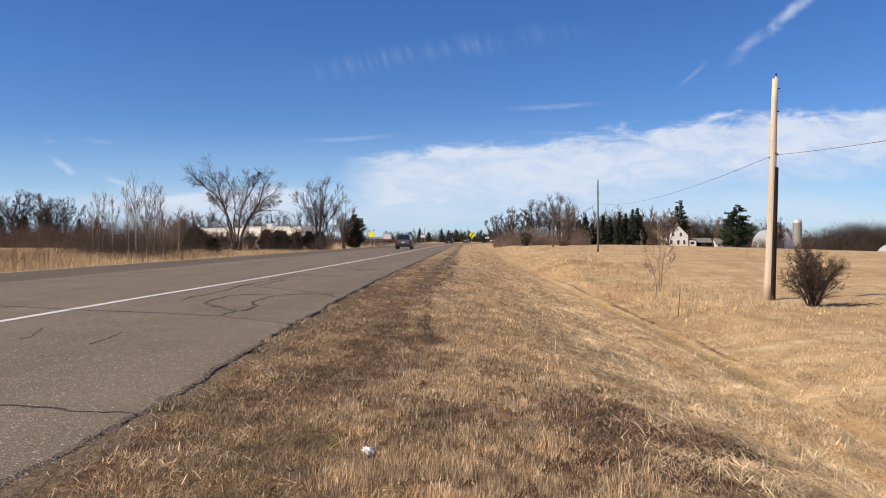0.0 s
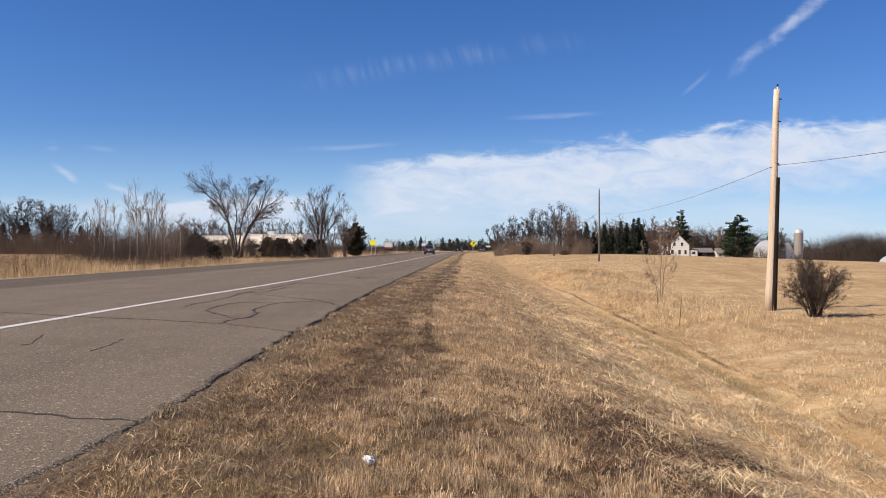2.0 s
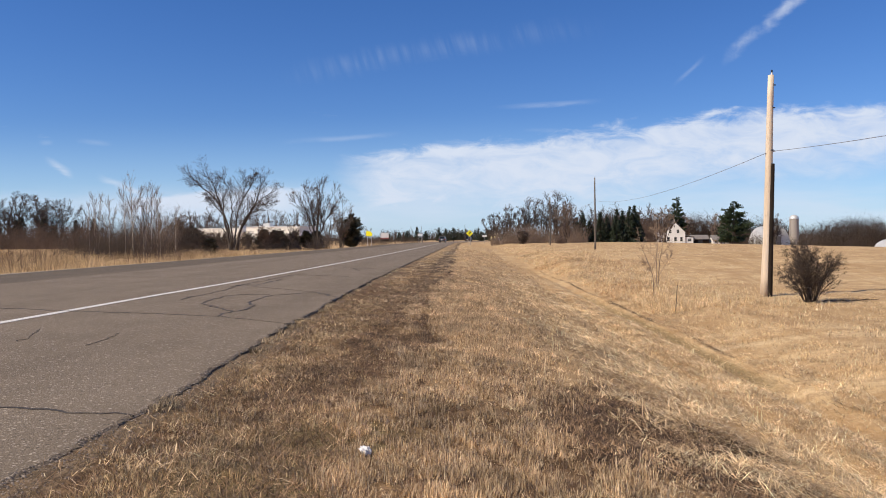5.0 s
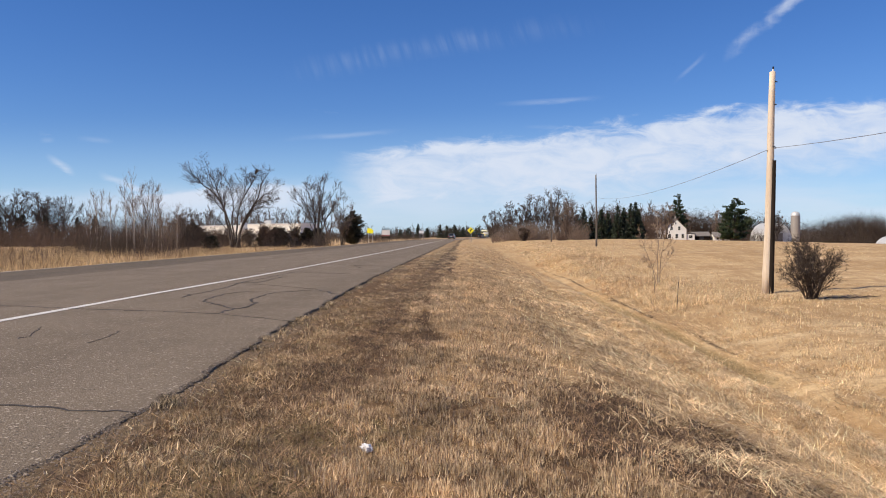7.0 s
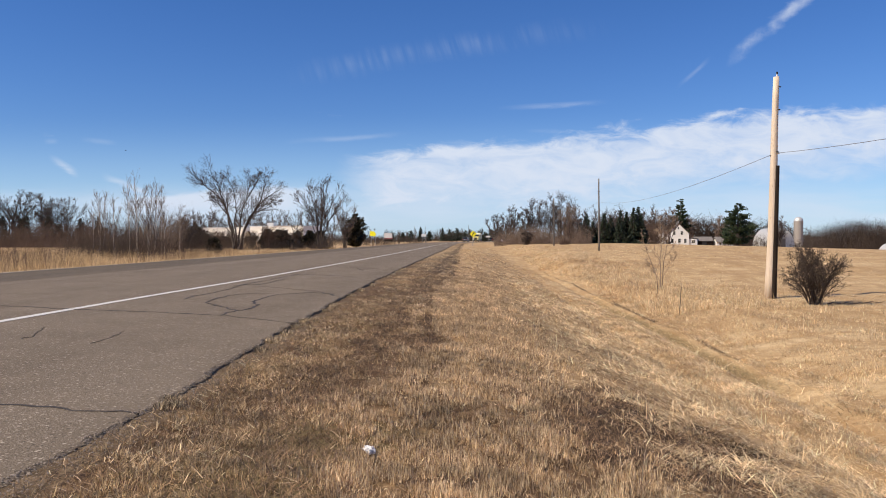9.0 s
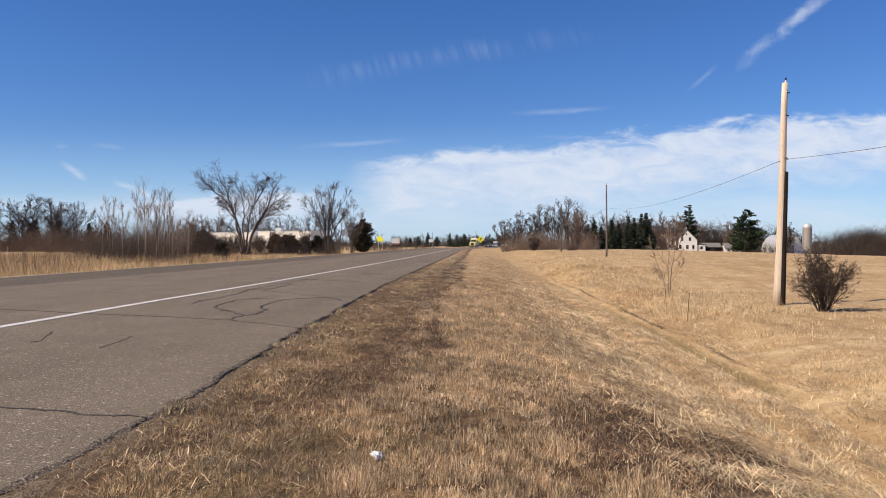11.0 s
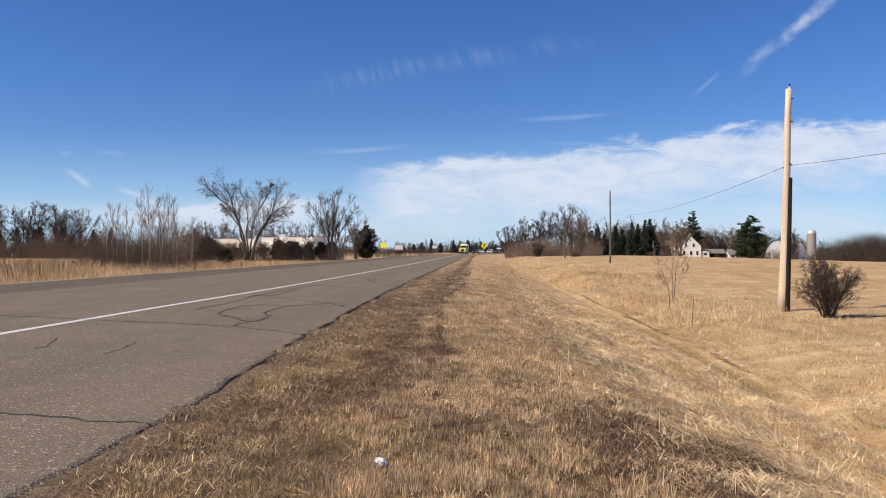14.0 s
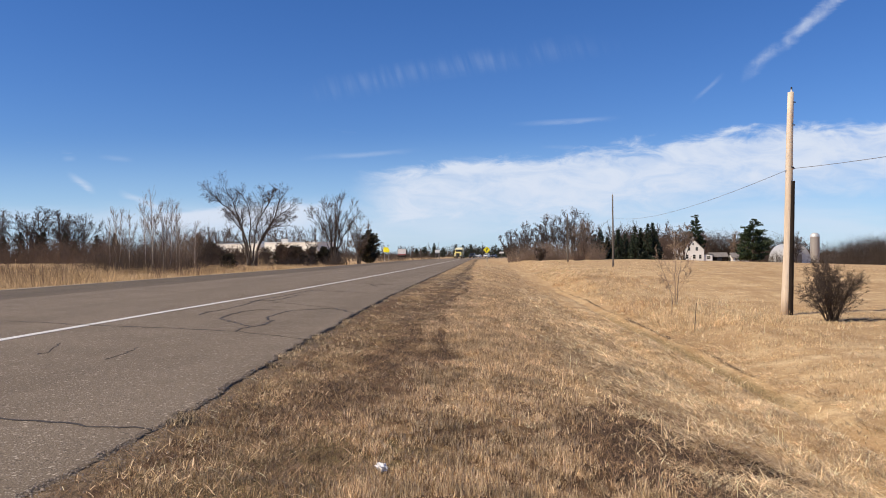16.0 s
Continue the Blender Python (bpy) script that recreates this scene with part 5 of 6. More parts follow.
    # where the road bends away: far conifers and a bare wood
    for k, (x, y, h, r) in enumerate(((-25.5, 300, 7.5, 1.9), (-28.8, 300, 6.0, 1.7), (-21, 290, 7.8, 1.5), (-18.3, 300, 6.6, 1.5), (-13.5, 310, 8.2, 2.1), (-11, 318, 9.4, 2.0), (-8, 320, 8.8, 2.0), (-31.8, 290, 4.5, 1.9), (3.5, 350, 9.3, 2.4), (7, 372, 10.5, 2.6), (0, 360, 8.6, 2.2), (11.5, 380, 9.6, 2.3), (15, 390, 8.2, 2.3), (20, 380, 7.6, 2.2), (23, 372, 6.8, 2.0), (-36, 220, 4.4, 1.6))):
        conifer("far_spruce", x + (0 if y < 340 else 4), y, h * (0.56 + 0.2 * ((k * 7) % 5) / 5), r * (0.9 + 0.5 * ((k * 3) % 4) / 4), M_NEEDLE, "far dark spruce where the road bends", 200 + k, "cone" if k % 3 else "oval", 1300, "spruces at the bend")
    for k, x in enumerate((-11.5, -9.3, -7.6, -5.2, -3.4, -0.9, 1.2, 3.0, 5.6, 7.4, 9.6, 11.8)):
        conifer("far_spruce", x, 384 + 9 * (k % 3), 5.2 + 0.9 * math.sin(2.1 * k), 1.9, M_NEEDLE if k % 4 else M_CEDAR, "far dark spruce where the road bends", 320 + k, "oval" if k % 2 else "cone", 900, "spruces at the bend")
    thicket("roadside_brush", 1000, (-46, -18.6, 133, 200), (0.4, 1.5), M_TWIG_DARK, "low dark brush along the far roadside", 177, 6, 0.02, 5, 0.1)
    thicket("bend_brush", 900, (-46, -17, 205, 300), (0.6, 1.8), M_TWIG_DARK, "low dark brush along the far roadside", 176, 9, 0.03, 5, 0.0)
    woods("bend_wood", [(x, 430 + 60 * rng.random(), rng.uniform(5.5, 8)) for x in np.linspace(-60, 60, 22)], shapes, M_TWIG, "bare wood in the distance beyond the bend", 33, 1.8)
    thicket("bend_brush", 3200, (-95, 60, 425, 470), (2.5, 5.0), M_TWIG_DARK, "brown brush beyond the bend", 76, 12, 0.07, 4, 0.4)
    # right-hand grove and hedge
    for k, (x, y, h, w, n) in enumerate(((4.6, 166, 7.4, 3.0, 5), (7.6, 169, 9.6, 3.0, 6), (10.2, 165, 8.4, 2.6, 5), (12.4, 164, 10.9, 3.2, 6), (15.4, 168, 10.6, 2.8, 5), (18.0, 163, 12.6, 3.2, 6), (20.3, 170, 8.8, 2.6, 5), (22.4, 168, 6.6, 2.4, 4))):
        tree("bare_tree", limbed(fan_limbs(n, h * 0.87, w, 0.17, 150 + k, 1.5, 0.25), 160 + k, kids=(25, 6, 4), least=0.017, reach=0.22, angle=34, bare=0.3), x, y, "tall bare grey tree in the roadside grove", group="trees of the grove", z=-0.5)
    thicket("grove_brush", 2600, (3.6, 22, 146, 160), (0.6, 2.9), M_TWIG_TAN, "tan leafless brush at the foot of the grove", 77, 2.6, 0.011, 8, 0.05)
    tree("shrub", limbed(fan_limbs(14, 2.4, 1.2, 0.03, 78, 1.1), 78, kids=(12, 6, 4), least=0.012, reach=0.3, bare=0.1), 9.2, 140, "dark leafless shrub before the grove", M_TWIG_DARK, M_TWIG_DARK, "shrub")
    thicket("grove_shrub", 260, (15.2, 16.6, 138, 141), (0.4, 1.0), M_TWIG_RED, "low reddish leafless shrub before the grove", 79, 2, 0.014, 6)
    tree("bare_tree", limbed(fan_limbs(7, 8.0, 2.4, 0.09, 171), 172, kids=(18, 6, 4), least=0.018, reach=0.26, bare=0.12), 19.0, 156, "dense tan-twigged bare tree in the grove", twig=M_TWIG_TAN, z=-0.5)
    for k, (x, y, h) in enumerate(((25.6, 190, 6.4), (27.4, 192, 7.6), (29.4, 194, 5.8), (31.6, 191, 7.6), (33.6, 193, 6.6), (35.4, 190, 8.2), (37.2, 192, 8.0), (38.6, 190, 8.8), (39.9, 191, 9.2), (41.0, 193, 7.6), (23.8, 194, 5.2))):
        conifer("spruce_tree", x, y, h * 1.06, 2.7, M_NEEDLE, "dark green spruce in a windbreak row", 220 + k, "cone", 3600, "spruce windbreak", z=-0.6)
    woods("windbreak_wood", [(x, 204 + 14 * rng.random(), rng.uniform(7.5, 10.5)) for x in np.linspace(22, 50, 16)], shapes, M_TWIG, "bare trees behind the spruce windbreak", 35, 1.3)
    thicket("farm_brush", 1700, (40.5, 49, 196, 214), (1.2, 5.6), M_TWIG_RED, "brown brush near the farmyard", 81, 5, 0.016, 6)
    # farmyard pines, yard trees and the wood behind
    conifer("white_pine", 82.0, 312, 17.6, 5.4, M_PINE, "tall dark green pine behind the farmhouse", 240, "pine", 9000, bare=0.3, z=-1.6)
    conifer("white_pine", 90.6, 270, 14.4, 6.4, M_PINE, "broad dark green pine in the farmyard", 241, "pine", 14000, bare=0.06, z=-1.6)
    conifer("white_pine", 61.5, 330, 11.8, 2.2, M_PINE, "narrow dark pine beside the farmhouse", 242, "cone", 2000, z=-1.4)
    for k, (x, y, h, w) in enumerate(((70.6, 285, 13.2, 4.2), (84.5, 322, 13.5, 5.0), (104.0, 330, 12.5, 3.8), (122.0, 316, 13.2, 3.6), (91.0, 335, 12.0, 4.6))):
        tree("bare_tree", limbed(fan_limbs(6, h * 0.96, w, 0.2, 250 + k, 1.3), 260 + k, kids=(12, 7, 6), least=0.045, reach=0.26, bare=0.25), x, y, "bare grey-brown tree in the farmyard", twig=M_TWIG_TAN if k % 2 == 0 else None, group="yard trees", z=float(land(x, y)) - 0.1)
    thicket("yard_brush", 1100, (92, 150, 286, 298), (0.8, 4.0), M_TWIG_DARK, "low dark brush round the farmyard", 83, 7, 0.025, 6, 0.0)
    woods("farm_wood", [(x, 352 + 50 * rng.random(), rng.uniform(8.5, 12.5)) for x in np.linspace(52, 330, 74)], shapes, M_TWIG, "bare brown wood behind the farmyard", 37, 1.9)
    thicket("farm_wood_floor", 7800, (56, 255, 345, 380), (7.4, 10.5), M_TWIG_DARK, "dense brown brush along the farm wood", 82, 18, 0.08, 5, 0.75)
    # a dark crooked line with three short spurs, in the field beside the bush
    rng = np.random.default_rng(88)
    line_t = np.linspace(0, 1, 12)
    sx, sy = 10.25 + 1.75 * line_t, 22.9 + 0.25 * line_t + rng.normal(0, 0.03, 12)
    sz = land(sx, sy) + 0.03 + 0.03 * np.abs(np.sin(line_t * 14))
    rows = [(sx[k], sy[k], sz[k], sx[k + 1], sy[k + 1], sz[k + 1], 0.019 * (1.1 - 0.6 * line_t[k]), 0.019 * (1.1 - 0.6 * line_t[k + 1])) for k in range(11)]
    rows += [(sx[k], sy[k], sz[k], sx[k] + 0.16, sy[k] - 0.05, sz[k] + 0.05, 0.010, 0.004) for k in (3, 6, 8)]
    crooked = thing("dark_crooked_line", "dark crooked line with short side spurs in the stubble", "branch")
    part("stem", tube_mesh("stem", np.array(rows), M_TWIG_DARK, 6, True), None, crooked)
    # near the ditch: a twiggy bush and a sapling
    rng = np.random.default_rng(301)
    limbs = []
    for k in range(46):
        w, out = rng.uniform(0, 2 * math.pi), rng.uniform(0.02, 1.0) ** 0.8
        x, y, tall = 1.08 * out * math.cos(w), 0.9 * out * math.sin(w), rng.uniform(0.9, 1.72) * (1.05 - 0.4 * out * out)
        limbs.append(([(0.15 * x, 0.15 * y, -0.1), (0.4 * x, 0.4 * y, 0.42 * tall), (0.75 * x, 0.75 * y, 0.78 * tall), (x, y, tall)], rng.uniform(0.010, 0.019)))
    tree("bush", limbed(limbs, 302, kids=(11, 5, 4), least=0.0032, reach=0.30, angle=40, bare=0.18, crook=0.10), 9.95, 23, "dark leafless twiggy bush beside the pole", M_TWIG_DARK, M_TWIG_DARK, "bush", sides=5)
    stems = [([(0, 0, -0.1), (-0.02, 0, 0.9), (0.03, 0, 1.8), (-0.05, 0, 2.7)], 0.026), ([(0.08, 0.05, -0.1), (0.12, 0.05, 0.8), (0.25, 0.1, 1.6), (0.42, 0.1, 2.35)], 0.02), ([(-0.05, 0, -0.1), (-0.22, 0, 0.7), (-0.48, 0, 1.35), (-0.62, 0.05, 1.9)], 0.02),
             ([(0, 0, 0.3), (-0.3, 0.05, 0.75), (-0.55, 0, 1.0)], 0.013), ([(0.05, 0, 0.4), (0.35, 0, 0.9), (0.62, 0, 1.3)], 0.012)]
    tree("sapling", limbed(stems, 311, kids=(9, 5, 4), least=0.0045, reach=0.24, angle=38, bare=0.3), 7.0, 29.5, "thin leafless grey-brown sapling on the ditch bank", M_SAPLING, M_SAPLING, "sapling", sides=5)


build_trees()


# ---- poles, wires, signs ----
def pole_body(height, r0, r1, lean=0.0):
    segs, n = [], 10
    rng = np.random.default_rng(3)
    bm = bmesh.new()
    rings = []
    for k in range(n + 1):
        t = k / n
        r = r0 + (r1 - r0) * t
        off = lean * t * height + 0.02 * math.sin(t * 5.0)
        rings.append([bm.verts.new((off + r * math.cos(a) * (1 + 0.03 * rng.normal()), r * math.sin(a), t * height)) for a in np.linspace(0, 2 * math.pi, 18, endpoint=False)])
    for a, b in zip(rings[:-1], rings[1:]):
        for k in range(18):
            f = bm.faces.new((a[k], a[(k + 1) % 18], b[(k + 1) % 18], b[k]))
            f.smooth = True
    bm.faces.new(rings[-1])
    bm.faces.new(rings[0][::-1])
    return bm


def build_poles():
    z = float(land(9.9, 26)) - 0.1
    ob = thing("utility_pole", "weathered pale wooden utility pole leaning beside the field", "utility pole", pose(9.75, 26, z))
    part("pole", pole_body(7.45, 0.155, 0.092, 0.031), M_POLE, ob)
    # the dark half-round sheath bound to one side, and a thin ground conduit
    for k in range(6):
        a, b = k * 0.75, (k + 1) * 0.75
        part("sheath", rod((0.106 + 0.026 * a, -0.128, a), (0.106 + 0.026 * b, -0.128, b), 0.09 - 0.0055 * k, 0.09 - 0.0055 * (k + 1), 12), M_GUARD, ob, "dark half-round sheath on the pole's side")
    part("conduit", rod((0.045, -0.155, 0.1), (0.13, -0.135, 3.2), 0.012, bm=None), M_TRIM, ob, "thin dark conduit")
    part("insulator", rod((0.235, 0, 7.43), (0.237, 0, 7.56), 0.035, 0.022, 10), M_LENS, ob, "small pale top insulator")
    part("pin", rod((0.237, 0, 7.54), (0.238, 0, 7.62), 0.03, 0.03, 8), M_BLACK, ob, "dark cap pin")
    for h in (7.1, 6.35, 4.95):
        part("bolt", rod((0.031 * h + 0.02, -0.14, h), (0.031 * h + 0.10, -0.11, h), 0.02, sides=8), M_TRIM, ob)
    hook = part("clamp", rod((0.031 * 4.9 - 0.16, -0.03, 4.84), (0.031 * 4.9 + 0.18, -0.03, 4.93), 0.018, sides=8), M_STEEL, ob, "cable clamp")
    top1 = Vector((9.75 + 0.15, 26, z + 4.9))
    spots = []
    for x, y, h, r, lab in ((12.85, 81, 7.5, 0.10, "thin grey wooden utility pole beside the field"), (12.8, 127, 7.8, 0.13, "grey wooden utility pole by the grove"), (-21.5, 268, 5.4, 0.08, "far thin utility pole"), (-18.2, 275, 5.6, 0.08, "far thin utility pole"), (8.2, 300, 7.4, 0.11, "far thin utility pole beyond the sign"), (-3.2, 330, 7.2, 0.10, "far thin utility pole"), (-15.2, 232, 3.0, 0.16, "far pale post beside the road"), (7.0, -29, 7.4, 0.15, "wooden utility pole beside the field")):
        zb = float(land(x, y)) - 0.1
        far = thing("utility_pole", lab, "utility pole", pose(x, y, zb), "far utility poles")
        part("pole", pole_body(h + 0.1, r, r * 0.62), M_POLE_FAR, far)
        part("insulator", rod((0, 0, h + 0.1), (0, 0, h + 0.25), 0.03, 0.02, 8), M_STEEL, far)
        part("clamp", rod((-0.14, 0, h - 1.2), (0.14, 0, h - 1.2), 0.02, sides=8), M_STEEL, far)
        spots.append((x, y, zb + h))

    def cable(a, b, sag, r, name="cable"):
        a, b = Vector(a), Vector(b)
        pts = [a.lerp(b, k / 28) - Vector((0, 0, 4 * sag * (k / 28) * (1 - k / 28))) for k in range(29)]
        me = tube_mesh(name, [(*p, *q, r, r) for p, q in zip(pts[:-1], pts[1:])], M_WIRE, 6, True)
        tagged(new(name, me), "thin grey overhead cable strung between poles", "cable", kind="structure")
    cable(top1 - Vector((0.16, 0, 0.06)), (12.85, 81, spots[0][2] - 2.3), 0.65, 0.008)
    cable(top1 + Vector((0.16, 0, 0.03)), (7.0, -29, spots[-1][2] - 2.2), 1.15, 0.008)
    cable((12.85, 81, spots[0][2] - 2.3), (12.8, 127, spots[1][2] - 2.6), 0.5, 0.008)
    # stake and fence posts
    for x, y, h, lab in ((5.62, 21.5, 0.86, "thin rusty steel stake in the ditch"), (5.95, 25.6, 0.5, "short rusty steel stake in the ditch")):
        st = thing("stake", lab, "stake", pose(x, y, float(land(x, y)) - 0.05, 2, 3, 0))
        part("shaft", box(0, 0, h / 2, 0.016, 0.014, h, 0.003), M_BARK, st)
        part("flange", box(0.0, 0.012, h / 2, 0.005, 0.02, h * 0.98), M_BARK, st)


def build_signs():
    # curve warning sign
    x, y = -0.55, 146.0
    ob = thing("warning_sign", "yellow diamond road sign with a black curved arrow", "road sign", pose(x, y, float(land(x, y)) - 0.1))
    for k in (-0.14, 0.14):
        part("post", box(k, 0.03, 1.28, 0.06, 0.05, 2.6, 0.008), M_STEEL, ob)
    dia = prism([(0, 1.72), (0.66, 2.38), (0, 3.04), (-0.66, 2.38)], -0.012, 0.0, "y", bevel=0.003)
    panel = part("panel", dia, M_SIGN, ob)
    arrow = prism([(-0.16, 2.05), (-0.03, 2.05), (-0.03, 2.32), (0.12, 2.44), (0.2, 2.36), (0.24, 2.68), (-0.06, 2.62), (0.03, 2.54), (-0.16, 2.38)], -0.022, -0.014, "y")
    part("arrow", arrow, M_BLACK, panel, "black curved arrow")
    plate = thing("street_sign", "small white road sign on a post near the bend", "road sign", pose(3.2, 205, float(land(3.2, 205)) - 0.1))
    part("post", box(0, 0, 1.2, 0.06, 0.06, 2.4, 0.006), M_STEEL, plate)
    part("panel", box(0, -0.05, 2.05, 1.2, 0.02, 0.42, 0.005), M_WHITE, plate)
    # two-post yellow sign beyond the road
    x, y = -20.3, 150.0
    ob = thing("warning_sign", "bright yellow square road sign on two steel posts", "road sign", pose(x, y, float(land(x, y)) - 0.1, 0, 0, -8))
    for k in (-0.32, 0.5):
        part("post", box(k, 0.03, 1.3, 0.07, 0.06, 2.7, 0.008), M_STEEL, ob)
    part("panel", prism([(-0.62, 2.14), (0.5, 2.04), (0.72, 2.55), (0.3, 3.02), (-0.55, 3.12)], -0.014, 0.0, "y", bevel=0.003), M_SIGN, ob)
    # white and red board on posts
    x, y = -20.9, 182.0
    ob = thing("notice_board", "white roadside board with a red band on dark posts", "sign board", pose(x, y, float(land(x, y)) - 0.1))
    for k in (-0.85, 0.85):
        part("post", box(k, 0.06, 1.0, 0.12, 0.1, 2.1, 0.01), M_GUARD, ob)
    part("panel", box(0, 0, 2.25, 2.05, 0.16, 1.5, 0.08), M_WHITE, ob)
    part("band", box(0, -0.09, 1.64, 2.0, 0.03, 0.26, 0.01), M_RED, ob, "dull red lower band")
    part("base", box(0, 0.02, 1.2, 1.9, 0.2, 0.3, 0.05), M_GUARD, ob, "dark lower rail")
    plate = thing("street_sign", "small white board on two posts by the road", "road sign", pose(-14.6, 214, float(land(-14.6, 214)) - 0.1))
    for k in (-0.4, 0.4):
        part("post", box(k, 0, 1.1, 0.07, 0.06, 2.2, 0.006), M_STEEL, plate)
    part("panel", box(0, -0.05, 2.3, 1.3, 0.03, 0.75, 0.006), M_WHITE, plate)


build_poles()
build_signs()


# ---- buildings ----
def window(ob, x, y, z, w, h, facing="y"):
    """A framed window on a wall that faces -y (or -x)."""
    t = Matrix.Translation((x, y, z)) @ (Matrix.Rotation(-math.pi / 2, 4, "Z") if facing == "x" else Matrix())
    bm = bmesh.new()
    for a, b, c, d in ((0, h / 2, w + 0.16, 0.08), (0, -h / 2, w + 0.24, 0.1), (-w / 2, 0, 0.08, h), (w / 2, 0, 0.08, h), (0, 0, w, 0.05)):
        box(a, -0.03, b, c, 0.08, d, 0, bm)
    bm.transform(t)
    frame_ob = part("window", bm, M_WHITE, ob)
    pane = box(0, 0.0, 0, w, 0.02, h)
    pane.transform(t)
    part("pane", pane, M_GLASS, frame_ob)


def gabled(ob, x0, x1, y0, y1, zb, eave, ridge, along, wall, roof, over=0.35):
    """Walls with two gables and two roof slopes; along: the axis of the ridge."""
    if along == "y":
        mid = (x0 + x1) / 2
        part("wall", prism([(x0, zb), (x1, zb), (x1, eave), (mid, ridge), (x0, eave)], y0, y1, "y"), wall, ob)
        pitch = (ridge - eave) / (mid - x0)
        for a in (-1, 1):
            far = mid + a * (mid - x0 + over)
            low = eave - over * pitch
            part("roof", prism([(mid, ridge + 0.02), (far, low + 0.02), (far, low + 0.2), (mid, ridge + 0.22)], y0 - over, y1 + over, "y"), roof, ob)
    else:
        mid = (y0 + y1) / 2
        part("wall", prism([(y0, zb), (y1, zb), (y1, eave), (mid, ridge), (y0, eave)], x0, x1, "x"), wall, ob)
        pitch = (ridge - eave) / (mid - y0)
        for a in (-1, 1):
            far = mid + a * (mid - y0 + over)
            low = eave - over * pitch
            part("roof", prism([(mid, ridge + 0.02), (far, low + 0.02), (far, low + 0.2), (mid, ridge + 0.22)], x0 - over, x1 + over, "x"), roof, ob)


def arch(x0, x1, y0, y1, top, ring=28):
    mid, r = (x0 + x1) / 2, (x1 - x0) / 2
    return prism([(mid + r * math.cos(a), top * math.sin(a)) for a in np.linspace(math.pi, 0, ring)], y0, y1, "y")


def build_buildings():
    # farmhouse
    ob = thing("farmhouse", "white two-storey farmhouse with steep grey gable roofs", "house", pose(77.4, 300, -1.45, 0, 0, -10))
    gabled(ob, -3.4, 4.6, 0, 9, 0, 4.4, 8.4, "y", M_WHITE, M_ROOF)
    gabled(ob, -6.8, -3.4, 1.5, 8, 0, 3.6, 5.6, "x", M_WHITE, M_ROOF, 0.2)
    gabled(ob, -6.9, -4.6, 0.6, 3.0, 0, 4.6, 6.8, "y", M_WHITE, M_ROOF, 0.2)
    part("porch", box(6.2, 3, 1.25, 3.0, 5, 2.5, 0.05), M_WHITE, ob, "low white side porch")
    part("porch_roof", prism([(4.6, 3.1), (8.0, 2.5), (8.0, 2.7), (4.6, 3.3)], 0.2, 5.8, "y"), M_ROOF, ob)
    for x, z, w, h in ((-1.6, 1.7, 1.0, 1.6), (1.0, 1.7, 1.0, 1.6), (3.2, 1.7, 0.9, 1.6), (-0.9, 4.7, 0.9, 1.4), (1.9, 4.7, 0.9, 1.4), (0.6, 6.6, 0.6, 0.8)):
        window(ob, x, -0.01, z, w, h)
    window(ob, -5.75, 0.59, 2.2, 0.8, 1.4)
    window(ob, -5.75, 0.59, 4.6, 0.7, 1.1)
    window(ob, 6.2, 0.49, 1.4, 1.4, 1.1)
    part("door", box(-3.0, -0.03, 1.1, 0.9, 0.06, 2.1, 0.02), M_GUARD, ob, "dark door")
    part("chimney", box(0.9, 5.5, 8.6, 0.7, 0.7, 1.6, 0.03), M_SILO, ob)
    # sheds
    ob = thing("shed", "low dark weathered shed in the farmyard", "shed", pose(88.5, 302, -1.75))
    gabled(ob, -3.2, 3.2, 0, 5, 0, 2.0, 3.4, "x", M_GUARD, M_ROOF)
    part("door", box(0, -0.05, 0.95, 1.8, 0.06, 1.8, 0.02), M_TRIM, ob)
    ob = thing("shed", "small white farm shed with a grey roof", "shed", pose(95.8, 300, -1.95))
    gabled(ob, -3.0, 3.0, 0, 5, 0, 1.9, 3.5, "x", M_WHITE, M_ROOF)
    for k in (-1.8, 0.2, 1.8):
        window(ob, k, -0.01, 1.1, 0.9, 0.9)
    # arched barns
    for x, y, w, top, z, lab in ((124.6, 320, 11.6, 8.3, -2.9, "white weathered arched tin barn"), (131.5, 332, 7.0, 6.4, -3.1, "white arched barn behind the silo"), (115.4, 200, 9.6, 2.8, -2.6, "low arched tin shed by the field")):
        ob = thing("arched_barn", lab, "barn", pose(x, y, z))
        part("shell", arch(-w / 2, w / 2, 0, 16, top), M_TIN, ob)
        part("end_wall", arch(-w / 2 + 0.25, w / 2 - 0.25, -0.08, -0.01, top - 0.2), M_TIN, ob)
        part("door", box(0, -0.13, top * 0.24, w * 0.34, 0.06, top * 0.48, 0.02), M_ROOF, ob)
    # silo
    ob = thing("silo", "round grey concrete farm silo with a shiny domed cap", "silo", pose(140.0, 340, -3.3))
    body = bmesh.new()
    for k in range(18):
        rod((0, 0, k * 0.66), (0, 0, k * 0.66 + 0.61), 1.9, 1.9, 28, body)
        rod((0, 0, k * 0.66 + 0.60), (0, 0, k * 0.66 + 0.67), 1.95, 1.95, 28, body)
    part("stave_wall", body, M_SILO, ob)
    dome = bmesh.new()
    bmesh.ops.create_uvsphere(dome, u_segments=24, v_segments=12, radius=2.0, matrix=Matrix.Translation((0, 0, 11.85)) @ Matrix.Diagonal((1, 1, 0.95, 1)))
    bmesh.ops.delete(dome, geom=[v for v in dome.verts if v.co.z < 11.8], context="VERTS")
    part("dome", dome, M_TIN, ob, "shiny domed cap")
    part("chute", box(-1.8, -0.4, 5.9, 0.6, 0.8, 11.6, 0.1), M_SILO, ob)
